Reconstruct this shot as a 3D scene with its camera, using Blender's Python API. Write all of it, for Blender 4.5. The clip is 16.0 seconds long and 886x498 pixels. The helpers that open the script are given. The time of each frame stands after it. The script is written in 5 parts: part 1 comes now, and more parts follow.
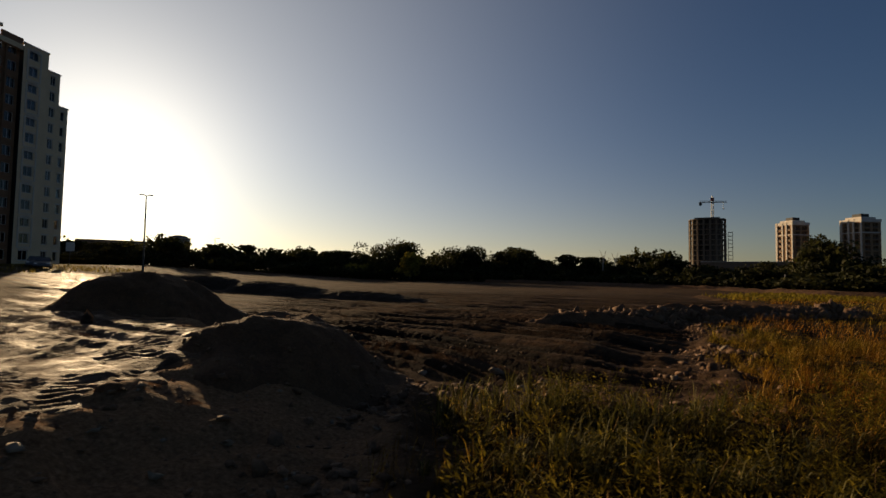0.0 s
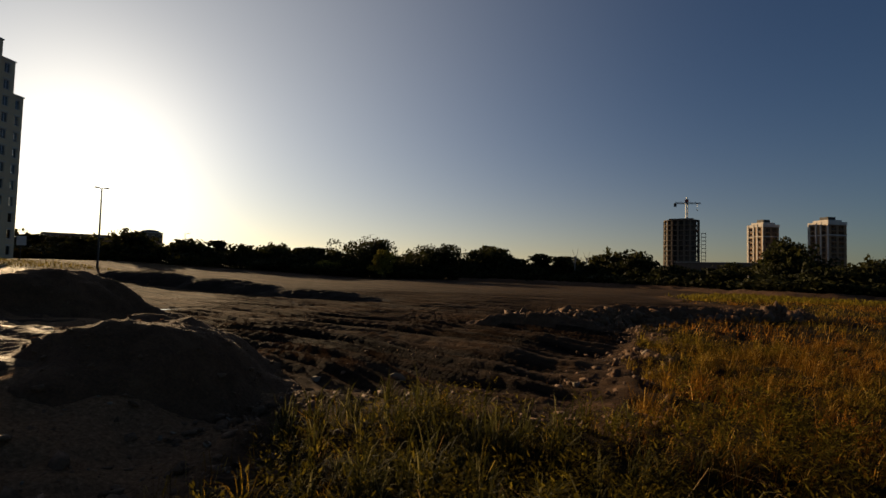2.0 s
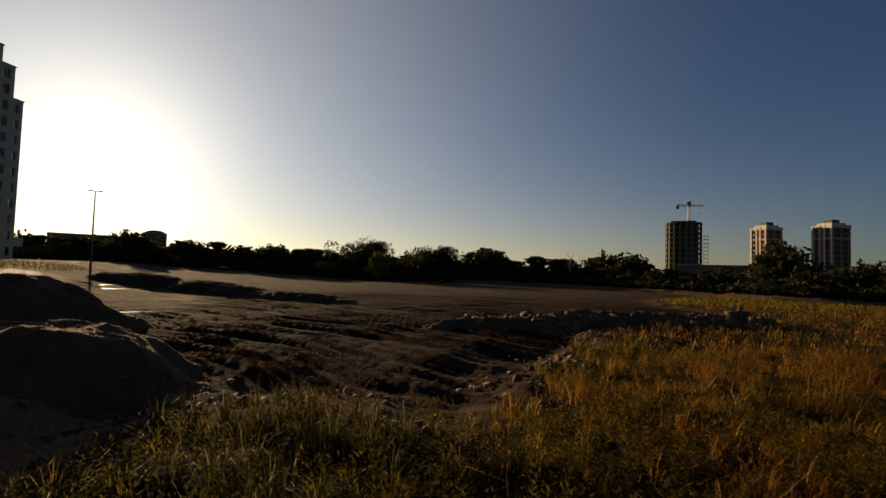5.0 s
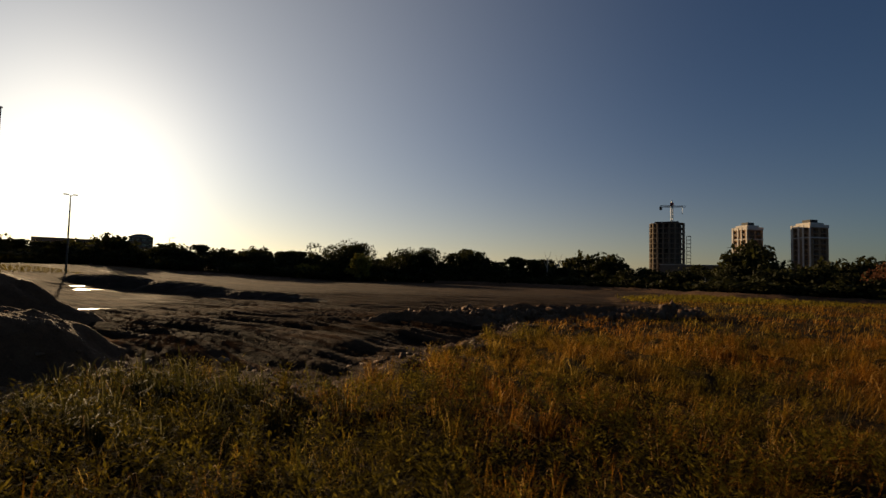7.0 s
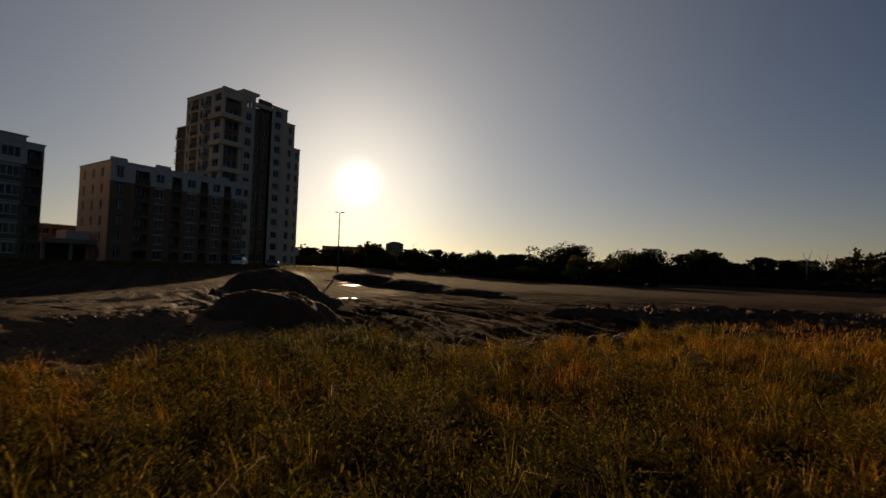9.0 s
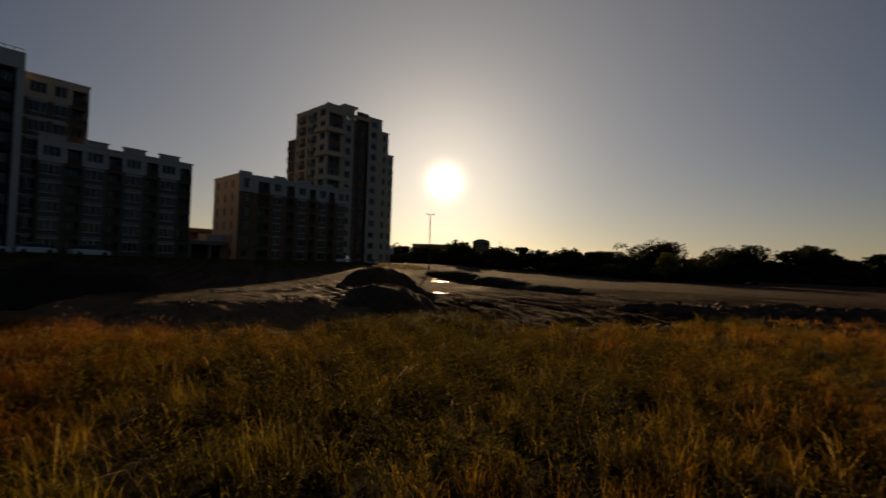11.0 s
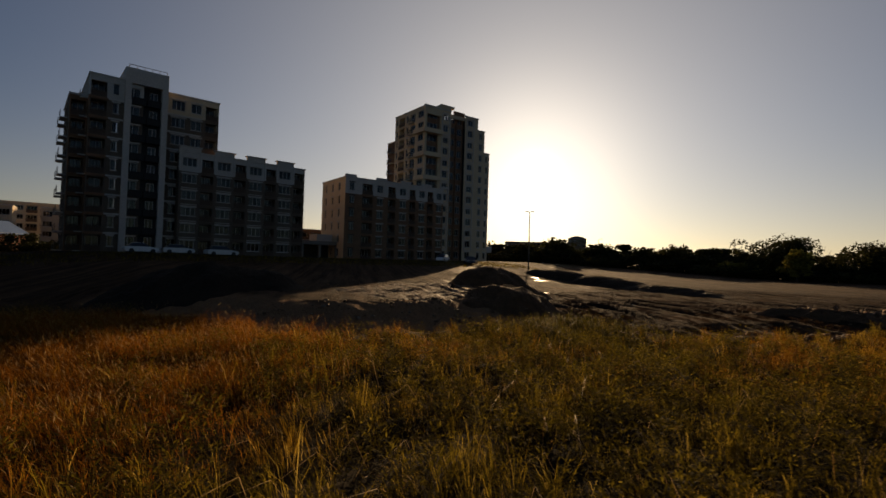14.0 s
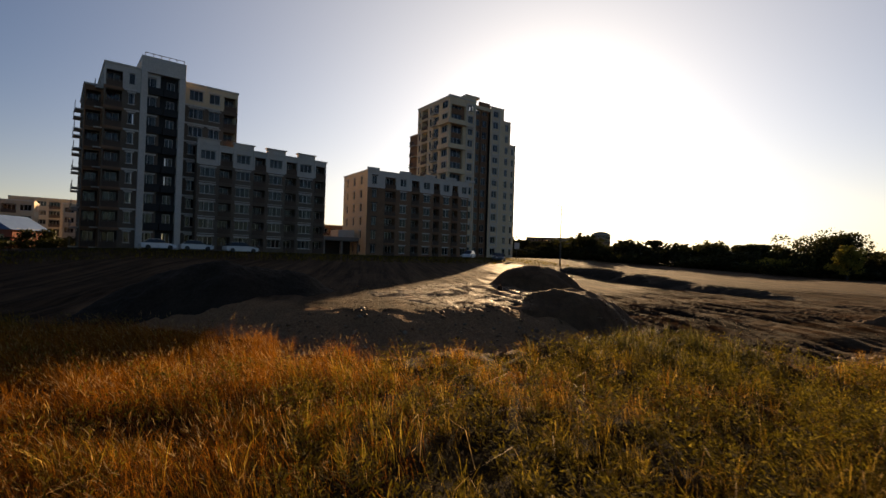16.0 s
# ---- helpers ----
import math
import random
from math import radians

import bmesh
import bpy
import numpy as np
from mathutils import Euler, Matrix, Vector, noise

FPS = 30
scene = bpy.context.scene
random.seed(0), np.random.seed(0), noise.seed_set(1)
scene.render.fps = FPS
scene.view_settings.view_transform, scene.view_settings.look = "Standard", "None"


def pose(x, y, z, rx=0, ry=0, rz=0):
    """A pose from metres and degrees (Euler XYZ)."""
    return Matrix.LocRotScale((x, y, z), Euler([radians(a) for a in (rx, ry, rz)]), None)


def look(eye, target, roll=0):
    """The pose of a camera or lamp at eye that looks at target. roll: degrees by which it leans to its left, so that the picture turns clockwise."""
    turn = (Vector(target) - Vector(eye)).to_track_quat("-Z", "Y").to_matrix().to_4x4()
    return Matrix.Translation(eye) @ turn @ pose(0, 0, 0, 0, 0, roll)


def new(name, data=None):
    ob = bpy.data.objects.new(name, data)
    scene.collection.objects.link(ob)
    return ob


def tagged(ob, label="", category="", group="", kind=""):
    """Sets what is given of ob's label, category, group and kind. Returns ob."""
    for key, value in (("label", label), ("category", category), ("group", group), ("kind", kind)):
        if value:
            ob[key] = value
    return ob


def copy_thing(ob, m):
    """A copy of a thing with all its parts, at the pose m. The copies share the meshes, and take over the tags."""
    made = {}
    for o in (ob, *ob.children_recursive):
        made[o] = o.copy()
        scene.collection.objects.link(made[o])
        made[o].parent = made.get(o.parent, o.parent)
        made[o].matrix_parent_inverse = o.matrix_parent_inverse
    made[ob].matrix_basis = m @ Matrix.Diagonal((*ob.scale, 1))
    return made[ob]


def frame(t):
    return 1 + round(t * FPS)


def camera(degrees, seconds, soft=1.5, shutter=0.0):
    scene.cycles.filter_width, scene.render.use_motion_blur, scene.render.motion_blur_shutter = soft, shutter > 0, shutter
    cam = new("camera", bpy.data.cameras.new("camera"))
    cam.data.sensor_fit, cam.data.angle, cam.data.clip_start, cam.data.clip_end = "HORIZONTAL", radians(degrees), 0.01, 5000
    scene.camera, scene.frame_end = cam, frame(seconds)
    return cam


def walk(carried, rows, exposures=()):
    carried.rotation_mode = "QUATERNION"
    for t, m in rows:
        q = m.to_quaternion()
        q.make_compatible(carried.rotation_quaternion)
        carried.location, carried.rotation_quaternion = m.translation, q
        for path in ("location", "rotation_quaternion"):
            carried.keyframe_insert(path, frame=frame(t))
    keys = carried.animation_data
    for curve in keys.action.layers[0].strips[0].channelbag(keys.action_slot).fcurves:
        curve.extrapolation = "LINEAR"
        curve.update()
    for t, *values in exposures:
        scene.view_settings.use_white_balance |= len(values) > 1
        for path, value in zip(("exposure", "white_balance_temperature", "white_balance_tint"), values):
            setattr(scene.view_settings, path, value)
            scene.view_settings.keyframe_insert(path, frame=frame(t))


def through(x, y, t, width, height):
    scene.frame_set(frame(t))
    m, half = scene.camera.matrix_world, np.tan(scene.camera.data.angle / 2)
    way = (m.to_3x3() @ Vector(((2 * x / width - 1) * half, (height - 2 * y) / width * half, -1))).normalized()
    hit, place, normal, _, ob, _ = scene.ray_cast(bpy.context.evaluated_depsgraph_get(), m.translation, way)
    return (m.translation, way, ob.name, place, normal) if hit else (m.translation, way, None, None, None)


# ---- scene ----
cam = camera(85.0, 16.0, 1.5, 0.3)

# camera path: seconds, place in metres, yaw, pitch, roll in degrees
PATH = [
    (0, 0.048, 0.140, 3.957, 2.04, 2.85, 1.01),
    (0.5, 0.769, 0.414, 3.977, 1.19, 2.75, 1.08),
    (1, 1.415, 0.627, 3.995, 0.53, 2.67, 1.19),
    (1.5, 1.950, 0.754, 4.048, 0.03, 2.59, 1.32),
    (2, 2.518, 0.806, 4.136, -0.06, 2.62, 1.53),
    (2.5, 3.046, 0.797, 4.234, 1.06, 2.63, 1.64),
    (3, 3.538, 0.735, 4.315, 1.01, 2.66, 1.76),
    (3.5, 3.978, 0.708, 4.386, 0.20, 2.66, 1.84),
    (4, 4.359, 0.711, 4.492, 0.98, 2.62, 1.88),
    (6.5, 8.122, -1.802, 4.364, -0.05, 2.98, 1.45),
    (7, 9.080, -2.088, 4.177, -0.16, 3.02, 1.37),
    (7.5, 9.982, -2.351, 4.048, 4.58, 2.93, 1.34),
    (8, 10.969, -2.775, 3.938, 12.06, 2.94, 1.48),
    (8.5, 12.125, -3.521, 3.920, 16.22, 3.03, 1.53),
    (8.7, 12.582, -3.867, 3.930, 23.30, 2.93, 1.60),
    (10.8, 16.337, -9.450, 4.145, 33.28, 2.08, 1.85),
    (11, 16.395, -9.493, 4.125, 36.79, 1.95, 1.80),
    (11.5, 16.484, -9.494, 4.149, 52.99, 1.69, 1.61),
    (12, 16.369, -9.757, 4.284, 56.01, 1.52, 1.68),
    (12.5, 16.140, -10.060, 4.309, 49.31, 1.51, 1.87),
    (13, 15.881, -10.373, 4.224, 44.53, 1.64, 2.00),
    (13.5, 15.366, -10.422, 4.294, 44.40, 1.59, 1.83),
    (14, 14.656, -10.273, 4.217, 47.43, 1.36, 1.77),
    (14.5, 13.660, -9.911, 4.169, 48.66, 1.10, 1.73),
    (15, 12.445, -9.403, 4.250, 47.92, 0.90, 1.83),
    (15.5, 11.226, -9.009, 4.285, 48.63, 0.76, 1.86),
    (16, 10.107, -8.580, 4.337, 49.49, 0.80, 1.79),
]
EXPOSURE = [(0.0, 0.3, 7350, 10), (7.0, 0.2, 7350, 10), (7.5, 0.28, 7350, 10), (8.0, 0.1, 7500, 11), (8.5, -0.14, 7650, 12), (11.0, -0.48, 8200, 14), (11.5, -0.22, 8200, 14), (12.0, 0.28, 8100, 14), (12.5, 0.67, 8000, 14), (13.0, 0.37, 8000, 14), (13.5, 0.1, 8000, 14), (14.5, 0.22, 8000, 14), (15.0, 0.6, 8000, 14), (15.5, 0.74, 8000, 14), (16.0, 1.17, 8000, 14)]
walk(cam, [(t, pose(x, y, z, 90 + pitch, 0, yaw) @ pose(0, 0, 0, 0, 0, roll)) for t, x, y, z, yaw, pitch, roll in PATH],
     exposures=EXPOSURE)

# ---- sky and sun ----
SUN_AZ, SUN_EL = 36.8, 9.9          # degrees left of +y, and up
sun_dir = Vector((-math.sin(radians(SUN_AZ)) * math.cos(radians(SUN_EL)), math.cos(radians(SUN_AZ)) * math.cos(radians(SUN_EL)), math.sin(radians(SUN_EL))))
world = bpy.data.worlds.new("evening_sky")
scene.world = world
world.use_nodes = True
wn, wl = world.node_tree.nodes, world.node_tree.links
sky = wn.new("ShaderNodeTexSky")
sky.sky_type, sky.sun_disc = "NISHITA", False
sky.sun_elevation, sky.sun_rotation = radians(SUN_EL), radians(-SUN_AZ)
sky.air_density, sky.dust_density, sky.ozone_density = 1.0, 0.35, 1.6
# hazy brightness of the air round the low sun
co = wn.new("ShaderNodeTexCoord")
dot = wn.new("ShaderNodeVectorMath")
dot.operation, dot.inputs[1].default_value = "DOT_PRODUCT", sun_dir
wl.new(co.outputs["Generated"], dot.inputs[0])
tint = wn.new("ShaderNodeVectorMath")
tint.operation, tint.inputs[1].default_value = "MULTIPLY", (0.54, 0.73, 1.1)
wl.new(sky.outputs["Color"], tint.inputs[0])
total = tint.outputs[0]
for power, strength, tint in ((2400.0, 60.0, (1.0, 0.92, 0.8)), (70.0, 9.0, (1.0, 0.92, 0.8)), (16.0, 3.4, (1.0, 0.93, 0.8)), (4.2, 5.6, (1.0, 0.97, 0.84))):
    pw, sc, ad = wn.new("ShaderNodeMath"), wn.new("ShaderNodeVectorMath"), wn.new("ShaderNodeVectorMath")
    lift = wn.new("ShaderNodeMath")
    lift.operation, lift.inputs[1].default_value = "MAXIMUM", 0.0
    wl.new(dot.outputs["Value"], lift.inputs[0])
    pw.operation, pw.inputs[1].default_value = "POWER", power
    wl.new(lift.outputs[0], pw.inputs[0])
    sc.operation, sc.inputs[0].default_value = "SCALE", [c * strength for c in tint]
    wl.new(pw.outputs[0], sc.inputs["Scale"])
    ad.operation = "ADD"
    wl.new(total, ad.inputs[0])
    wl.new(sc.outputs[0], ad.inputs[1])
    total = ad.outputs[0]
# dusty warm band along the horizon, strongest below the sun
split = wn.new("ShaderNodeSeparateXYZ")
wl.new(co.outputs["Generated"], split.inputs[0])
factor = None
for source, first, second, power in ((split.outputs["Z"], "ABSOLUTE", "SUBTRACT", 10.0), (dot.outputs["Value"], "MAXIMUM", None, 1.3)):
    m1, m3 = wn.new("ShaderNodeMath"), wn.new("ShaderNodeMath")
    m1.operation, m1.inputs[1].default_value = first, 0.0
    wl.new(source, m1.inputs[0])
    end = m1.outputs[0]
    if second:
        m2 = wn.new("ShaderNodeMath")
        m2.operation, m2.inputs[0].default_value = second, 1.0
        wl.new(end, m2.inputs[1])
        end = m2.outputs[0]
    m3.operation, m3.inputs[1].default_value = "POWER", power
    wl.new(end, m3.inputs[0])
    if factor is None:
        factor = m3.outputs[0]
    else:
        both = wn.new("ShaderNodeMath")
        both.operation = "MULTIPLY"
        wl.new(factor, both.inputs[0])
        wl.new(m3.outputs[0], both.inputs[1])
        factor = both.outputs[0]
band, joined = wn.new("ShaderNodeVectorMath"), wn.new("ShaderNodeVectorMath")
band.operation, band.inputs[0].default_value = "SCALE", (8.6, 5.7, 2.9)
wl.new(factor, band.inputs["Scale"])
joined.operation = "ADD"
wl.new(total, joined.inputs[0])
wl.new(band.outputs[0], joined.inputs[1])
wl.new(joined.outputs[0], wn["Background"].inputs["Color"])
wn["Background"].inputs["Strength"].default_value = 0.043
lamp = bpy.data.lights.new("sun", "SUN")
lamp.energy, lamp.angle, lamp.color = 5.2, radians(0.53), (1.0, 0.74, 0.46)
new("sun", lamp).matrix_world = look(sun_dir * 400, (0, 0, 0))


# ---- materials ----
def material(name, rough=0.8, metal=0.0, spec=0.5):
    m = bpy.data.materials.new(name)
    m.use_nodes = True
    b = m.node_tree.nodes["Principled BSDF"]
    b.inputs["Roughness"].default_value, b.inputs["Metallic"].default_value = rough, metal
    b.inputs["Specular IOR Level"].default_value = spec
    return m, m.node_tree.nodes, m.node_tree.links, b


def ramp(nodes, links, source, stops):
    r = nodes.new("ShaderNodeValToRGB")
    els = r.color_ramp.elements
    while len(els) < len(stops):
        els.new(0.5)
    for el, (at, colour) in zip(els, stops):
        el.position, el.color = at, (*colour, 1)
    links.new(source, r.inputs["Fac"])
    return r.outputs["Color"]


def noise_of(nodes, links, scale, detail=4.0, rough=0.6, stretch=None, distortion=0.0):
    n = nodes.new("ShaderNodeTexNoise")
    n.inputs["Scale"].default_value, n.inputs["Detail"].default_value = scale, detail
    n.inputs["Roughness"].default_value, n.inputs["Distortion"].default_value = rough, distortion
    c = nodes.new("ShaderNodeTexCoord")
    if stretch:
        mp = nodes.new("ShaderNodeMapping")
        mp.inputs["Scale"].default_value = stretch
        links.new(c.outputs["Object"], mp.inputs["Vector"])
        links.new(mp.outputs["Vector"], n.inputs["Vector"])
    else:
        links.new(c.outputs["Object"], n.inputs["Vector"])
    return n.outputs["Fac"]


def mixed(nodes, links, fac, a, b, kind="MIX"):
    m = nodes.new("ShaderNodeMix")
    m.data_type, m.blend_type = "RGBA", kind
    for value, socket in ((fac, m.inputs["Factor"]), (a, m.inputs[6]), (b, m.inputs[7])):
        if isinstance(value, (int, float)):
            socket.default_value = value
        elif isinstance(value, tuple):
            socket.default_value = (*value, 1)
        else:
            links.new(value, socket)
    return m.outputs[2]


def bump(nodes, links, b, height, strength, distance):
    n = nodes.new("ShaderNodeBump")
    n.inputs["Strength"].default_value, n.inputs["Distance"].default_value = strength, distance
    links.new(height, n.inputs["Height"])
    links.new(n.outputs["Normal"], b.inputs["Normal"])


def mottled(name, dark, light, scale, rough=0.85, fine=12.0, bump_by=0.3, bump_m=0.02, spec=0.3, metal=0.0):
    """A surface with broad stains and fine grain."""
    m, n, l, b = material(name, rough, metal, spec)
    broad = ramp(n, l, noise_of(n, l, scale, 5), [(0.3, dark), (0.7, light)])
    grain = noise_of(n, l, scale * fine, 3)
    l.new(mixed(n, l, 0.35, broad, ramp(n, l, grain, [(0.3, tuple(c * 0.6 for c in dark)), (0.75, tuple(min(1, c * 1.25) for c in light))])), b.inputs["Base Color"])
    bump(n, l, b, grain, bump_by, bump_m)
    return m


def plain(name, colour, rough=0.6, metal=0.0, spec=0.5):
    return mottled(name, tuple(c * 0.85 for c in colour), tuple(min(1, c * 1.08) for c in colour), 1.3, rough, 9.0, 0.08, 0.004, spec, metal)


def leafy(name, stops, through=0.3, patch=None, rough=0.7):
    """Leaves and blades: colour by island, a wide patchiness, and light let through."""
    m, n, l, b = material(name, rough, 0.0, 0.08)
    geo = n.new("ShaderNodeNewGeometry")
    colour = ramp(n, l, geo.outputs["Random Per Island"], stops)
    if patch:
        spread = ramp(n, l, noise_of(n, l, patch[0], 3), [(0.36, (0, 0, 0)), (0.62, (1, 1, 1))])
        other = ramp(n, l, geo.outputs["Random Per Island"], patch[1])
        colour = mixed(n, l, spread, colour, other)
    l.new(colour, b.inputs["Base Color"])
    tr = n.new("ShaderNodeBsdfTranslucent")
    l.new(colour, tr.inputs["Color"])
    mix = n.new("ShaderNodeMixShader")
    mix.inputs["Fac"].default_value = through
    l.new(b.outputs["BSDF"], mix.inputs[1])
    l.new(tr.outputs["BSDF"], mix.inputs[2])
    l.new(mix.outputs["Shader"], n["Material Output"].inputs["Surface"])
    return m


def soil_material(name="soil", light=1.0):
    """Bare clay and thatch under grass, by the sheet's own turf attribute."""
    m, n, l, b = material(name, 0.9, 0.0, 0.2)
    clay = ramp(n, l, noise_of(n, l, 0.35, 6), [(0.3, (0.046 * light, 0.0235 * light, 0.0115 * light)), (0.7, (0.112 * light, 0.06 * light, 0.03 * light))])
    stones = ramp(n, l, noise_of(n, l, 9.0, 4), [(0.25, (0.028, 0.019, 0.012)), (0.6, (0.085, 0.058, 0.038)), (0.8, (0.17, 0.125, 0.085))])
    clay = mixed(n, l, 0.45, clay, stones)
    # rut hollows take a darker clay that paints in their shadow lines
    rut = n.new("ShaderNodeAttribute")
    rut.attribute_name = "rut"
    worn_shade = ramp(n, l, noise_of(n, l, 2.2, 5), [(0.3, (0.011, 0.0072, 0.0048)), (0.7, (0.026, 0.017, 0.011))])
    clay = mixed(n, l, rut.outputs["Fac"], clay, worn_shade)
    # streaks stand in for far ruts, their dark lines put into the colour
    place, turned, drawn, streak = n.new("ShaderNodeTexCoord"), n.new("ShaderNodeMapping"), n.new("ShaderNodeMapping"), n.new("ShaderNodeTexNoise")
    turned.inputs["Rotation"].default_value = (0, 0, radians(32))
    drawn.inputs["Scale"].default_value = (0.035, 1.0, 0.0)
    l.new(place.outputs["Object"], turned.inputs["Vector"])
    l.new(turned.outputs["Vector"], drawn.inputs["Vector"])
    l.new(drawn.outputs["Vector"], streak.inputs["Vector"])
    streak.inputs["Scale"].default_value, streak.inputs["Detail"].default_value, streak.inputs["Roughness"].default_value = 1.1, 6.0, 0.68
    marks = ramp(n, l, streak.outputs["Fac"], [(0.38, (0.32, 0.3, 0.28)), (0.5, (0.72, 0.7, 0.68)), (0.6, (1.1, 1.08, 1.05))])
    clay = mixed(n, l, 1.0, clay, marks, "MULTIPLY")
    # stony bank, coloured paler to carry the sun's veiling glare
    fill = n.new("ShaderNodeAttribute")
    fill.attribute_name = "fill"
    veiled_gravel = ramp(n, l, noise_of(n, l, 14.0, 6, 0.7), [(0.3, (0.105, 0.054, 0.027)), (0.55, (0.24, 0.13, 0.067)), (0.78, (0.4, 0.24, 0.138))])
    clay = mixed(n, l, fill.outputs["Fac"], clay, veiled_gravel)
    # near-black thatch, carrying the shade between grass stems in its colour
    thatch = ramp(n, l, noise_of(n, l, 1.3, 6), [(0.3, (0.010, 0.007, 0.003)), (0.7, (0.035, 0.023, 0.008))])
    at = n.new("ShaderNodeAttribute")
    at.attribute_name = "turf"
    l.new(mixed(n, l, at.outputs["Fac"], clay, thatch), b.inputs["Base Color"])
    wet = ramp(n, l, noise_of(n, l, 0.22, 4), [(0.25, (0.7, 0.7, 0.7)), (0.4, (1, 1, 1))])
    damp = n.new("ShaderNodeAttribute")
    damp.attribute_name = "damp"
    muddy = ramp(n, l, noise_of(n, l, 1.4, 5), [(0.35, (0.55, 0.55, 0.55)), (0.65, (0.95, 0.95, 0.95))])
    l.new(mixed(n, l, damp.outputs["Fac"], wet, muddy), b.inputs["Roughness"])
    shine = n.new("ShaderNodeMath")
    shine.operation, shine.inputs[1].default_value, shine.inputs[2].default_value = "MULTIPLY_ADD", 0.1, 0.04
    l.new(damp.outputs["Fac"], shine.inputs[0])
    l.new(shine.outputs[0], b.inputs["Specular IOR Level"])
    uneven = n.new("ShaderNodeMath")
    uneven.operation, uneven.inputs[1].default_value = "MULTIPLY_ADD", 1.1
    l.new(streak.outputs["Fac"], uneven.inputs[0])
    l.new(noise_of(n, l, 6.0, 7, 0.7), uneven.inputs[2])
    bump(n, l, b, uneven.outputs[0], 0.9, 0.14)
    return m


SOIL = soil_material()
ROAD_CLAY = soil_material("road_clay", 2.0)
MOUND = mottled("spoil_earth", (0.058, 0.028, 0.0135), (0.142, 0.074, 0.037), 1.6, 0.95, 10.0, 0.9, 0.1, 0.15)
# much darker version of the heap earth
DARK_EARTH = mottled("dark_earth", (0.014, 0.0095, 0.0065), (0.038, 0.026, 0.017), 0.8, 0.95, 10.0, 0.9, 0.1, 0.1)
CLOD = mottled("clods", (0.058, 0.03, 0.014), (0.19, 0.1, 0.05), 2.5, 0.85, 6.0, 0.8, 0.05, 0.3)
STONE = mottled("pale_stone", (0.1, 0.072, 0.046), (0.24, 0.175, 0.115), 3.0, 0.8)
WATER, wtn, wtl, wtb = material("puddle_water", 0.14, 0.0, 0.5)
wtb.inputs["Base Color"].default_value = (0.03, 0.026, 0.02, 1)
BARK = mottled("bark", (0.03, 0.024, 0.018), (0.085, 0.066, 0.05), 3.0, 0.9, 8.0, 0.8, 0.05)
LEAF_DARK = leafy("leaves_dark", [(0.0, (0.011, 0.012, 0.004)), (0.6, (0.022, 0.024, 0.007)), (1.0, (0.04, 0.04, 0.012))])
LEAF_MID = leafy("leaves_mid", [(0.0, (0.016, 0.017, 0.005)), (0.6, (0.034, 0.035, 0.01)), (1.0, (0.062, 0.059, 0.016))])
LEAF_YELLOW = leafy("leaves_yellow", [(0.0, (0.13, 0.115, 0.02)), (0.6, (0.28, 0.23, 0.04)), (1.0, (0.4, 0.32, 0.07))], 0.65)
LEAF_RED = leafy("leaves_red", [(0.0, (0.06, 0.022, 0.012)), (1.0, (0.16, 0.06, 0.022))])
GOLD = [(0.0, (0.06, 0.02, 0.003)), (0.5, (0.175, 0.066, 0.009)), (0.85, (0.29, 0.122, 0.019)), (1.0, (0.45, 0.28, 0.09))]
GREEN = [(0.0, (0.028, 0.022, 0.004)), (0.5, (0.098, 0.071, 0.009)), (0.85, (0.19, 0.13, 0.016)), (1.0, (0.3, 0.21, 0.05))]
GRASS = leafy("dry_grass", GOLD, 0.8, (0.13, GREEN), 0.85)
REED = leafy("reed_leaves", [(0.0, (0.018, 0.017, 0.004)), (0.7, (0.055, 0.05, 0.012)), (1.0, (0.2, 0.17, 0.07))], 0.5, None, 0.7)
PLUME = leafy("plume_grass", [(0.0, (0.055, 0.016, 0.002)), (0.5, (0.17, 0.057, 0.006)), (1.0, (0.3, 0.12, 0.017))], 0.68, None, 0.85)
FAR_GRASS = leafy("olive_field_grass", [(0.0, (0.058, 0.044, 0.006)), (0.5, (0.13, 0.1, 0.013)), (1.0, (0.2, 0.155, 0.024))], 0.6, None, 0.9)
WEED = leafy("weed_leaves", [(0.0, (0.034, 0.027, 0.004)), (0.6, (0.106, 0.081, 0.01)), (1.0, (0.21, 0.155, 0.024))], 0.65, None, 0.9)
HERB = leafy("herb_leaves", [(0.0, (0.034, 0.026, 0.004)), (0.6, (0.108, 0.083, 0.01)), (1.0, (0.2, 0.15, 0.023))], 0.7, None, 0.9)
SEED = leafy("seed_heads", [(0.0, (0.18, 0.1, 0.03)), (1.0, (0.42, 0.28, 0.12))], 0.4)


# ---- mesh helpers ----
def link(name, mesh, mat, parent=None, label=""):
    if mat and not mesh.materials:
        mesh.materials.append(mat)
    ob = new(name, mesh)
    if parent:
        ob.parent = parent
    return tagged(ob, label)


def part(name, bm, mat, parent=None, label="", smooth=False):
    mesh = bpy.data.meshes.new(name)
    if smooth:
        for f in bm.faces:
            f.smooth = True
    bm.to_mesh(mesh)
    bm.free()
    return link(name, mesh, mat, parent, label)


def raw(name, verts, faces, mat, parent=None, label="", smooth=False):
    mesh = bpy.data.meshes.new(name)
    mesh.from_pydata(verts, [], faces)
    if smooth:
        mesh.shade_smooth()
    return link(name, mesh, mat, parent, label)


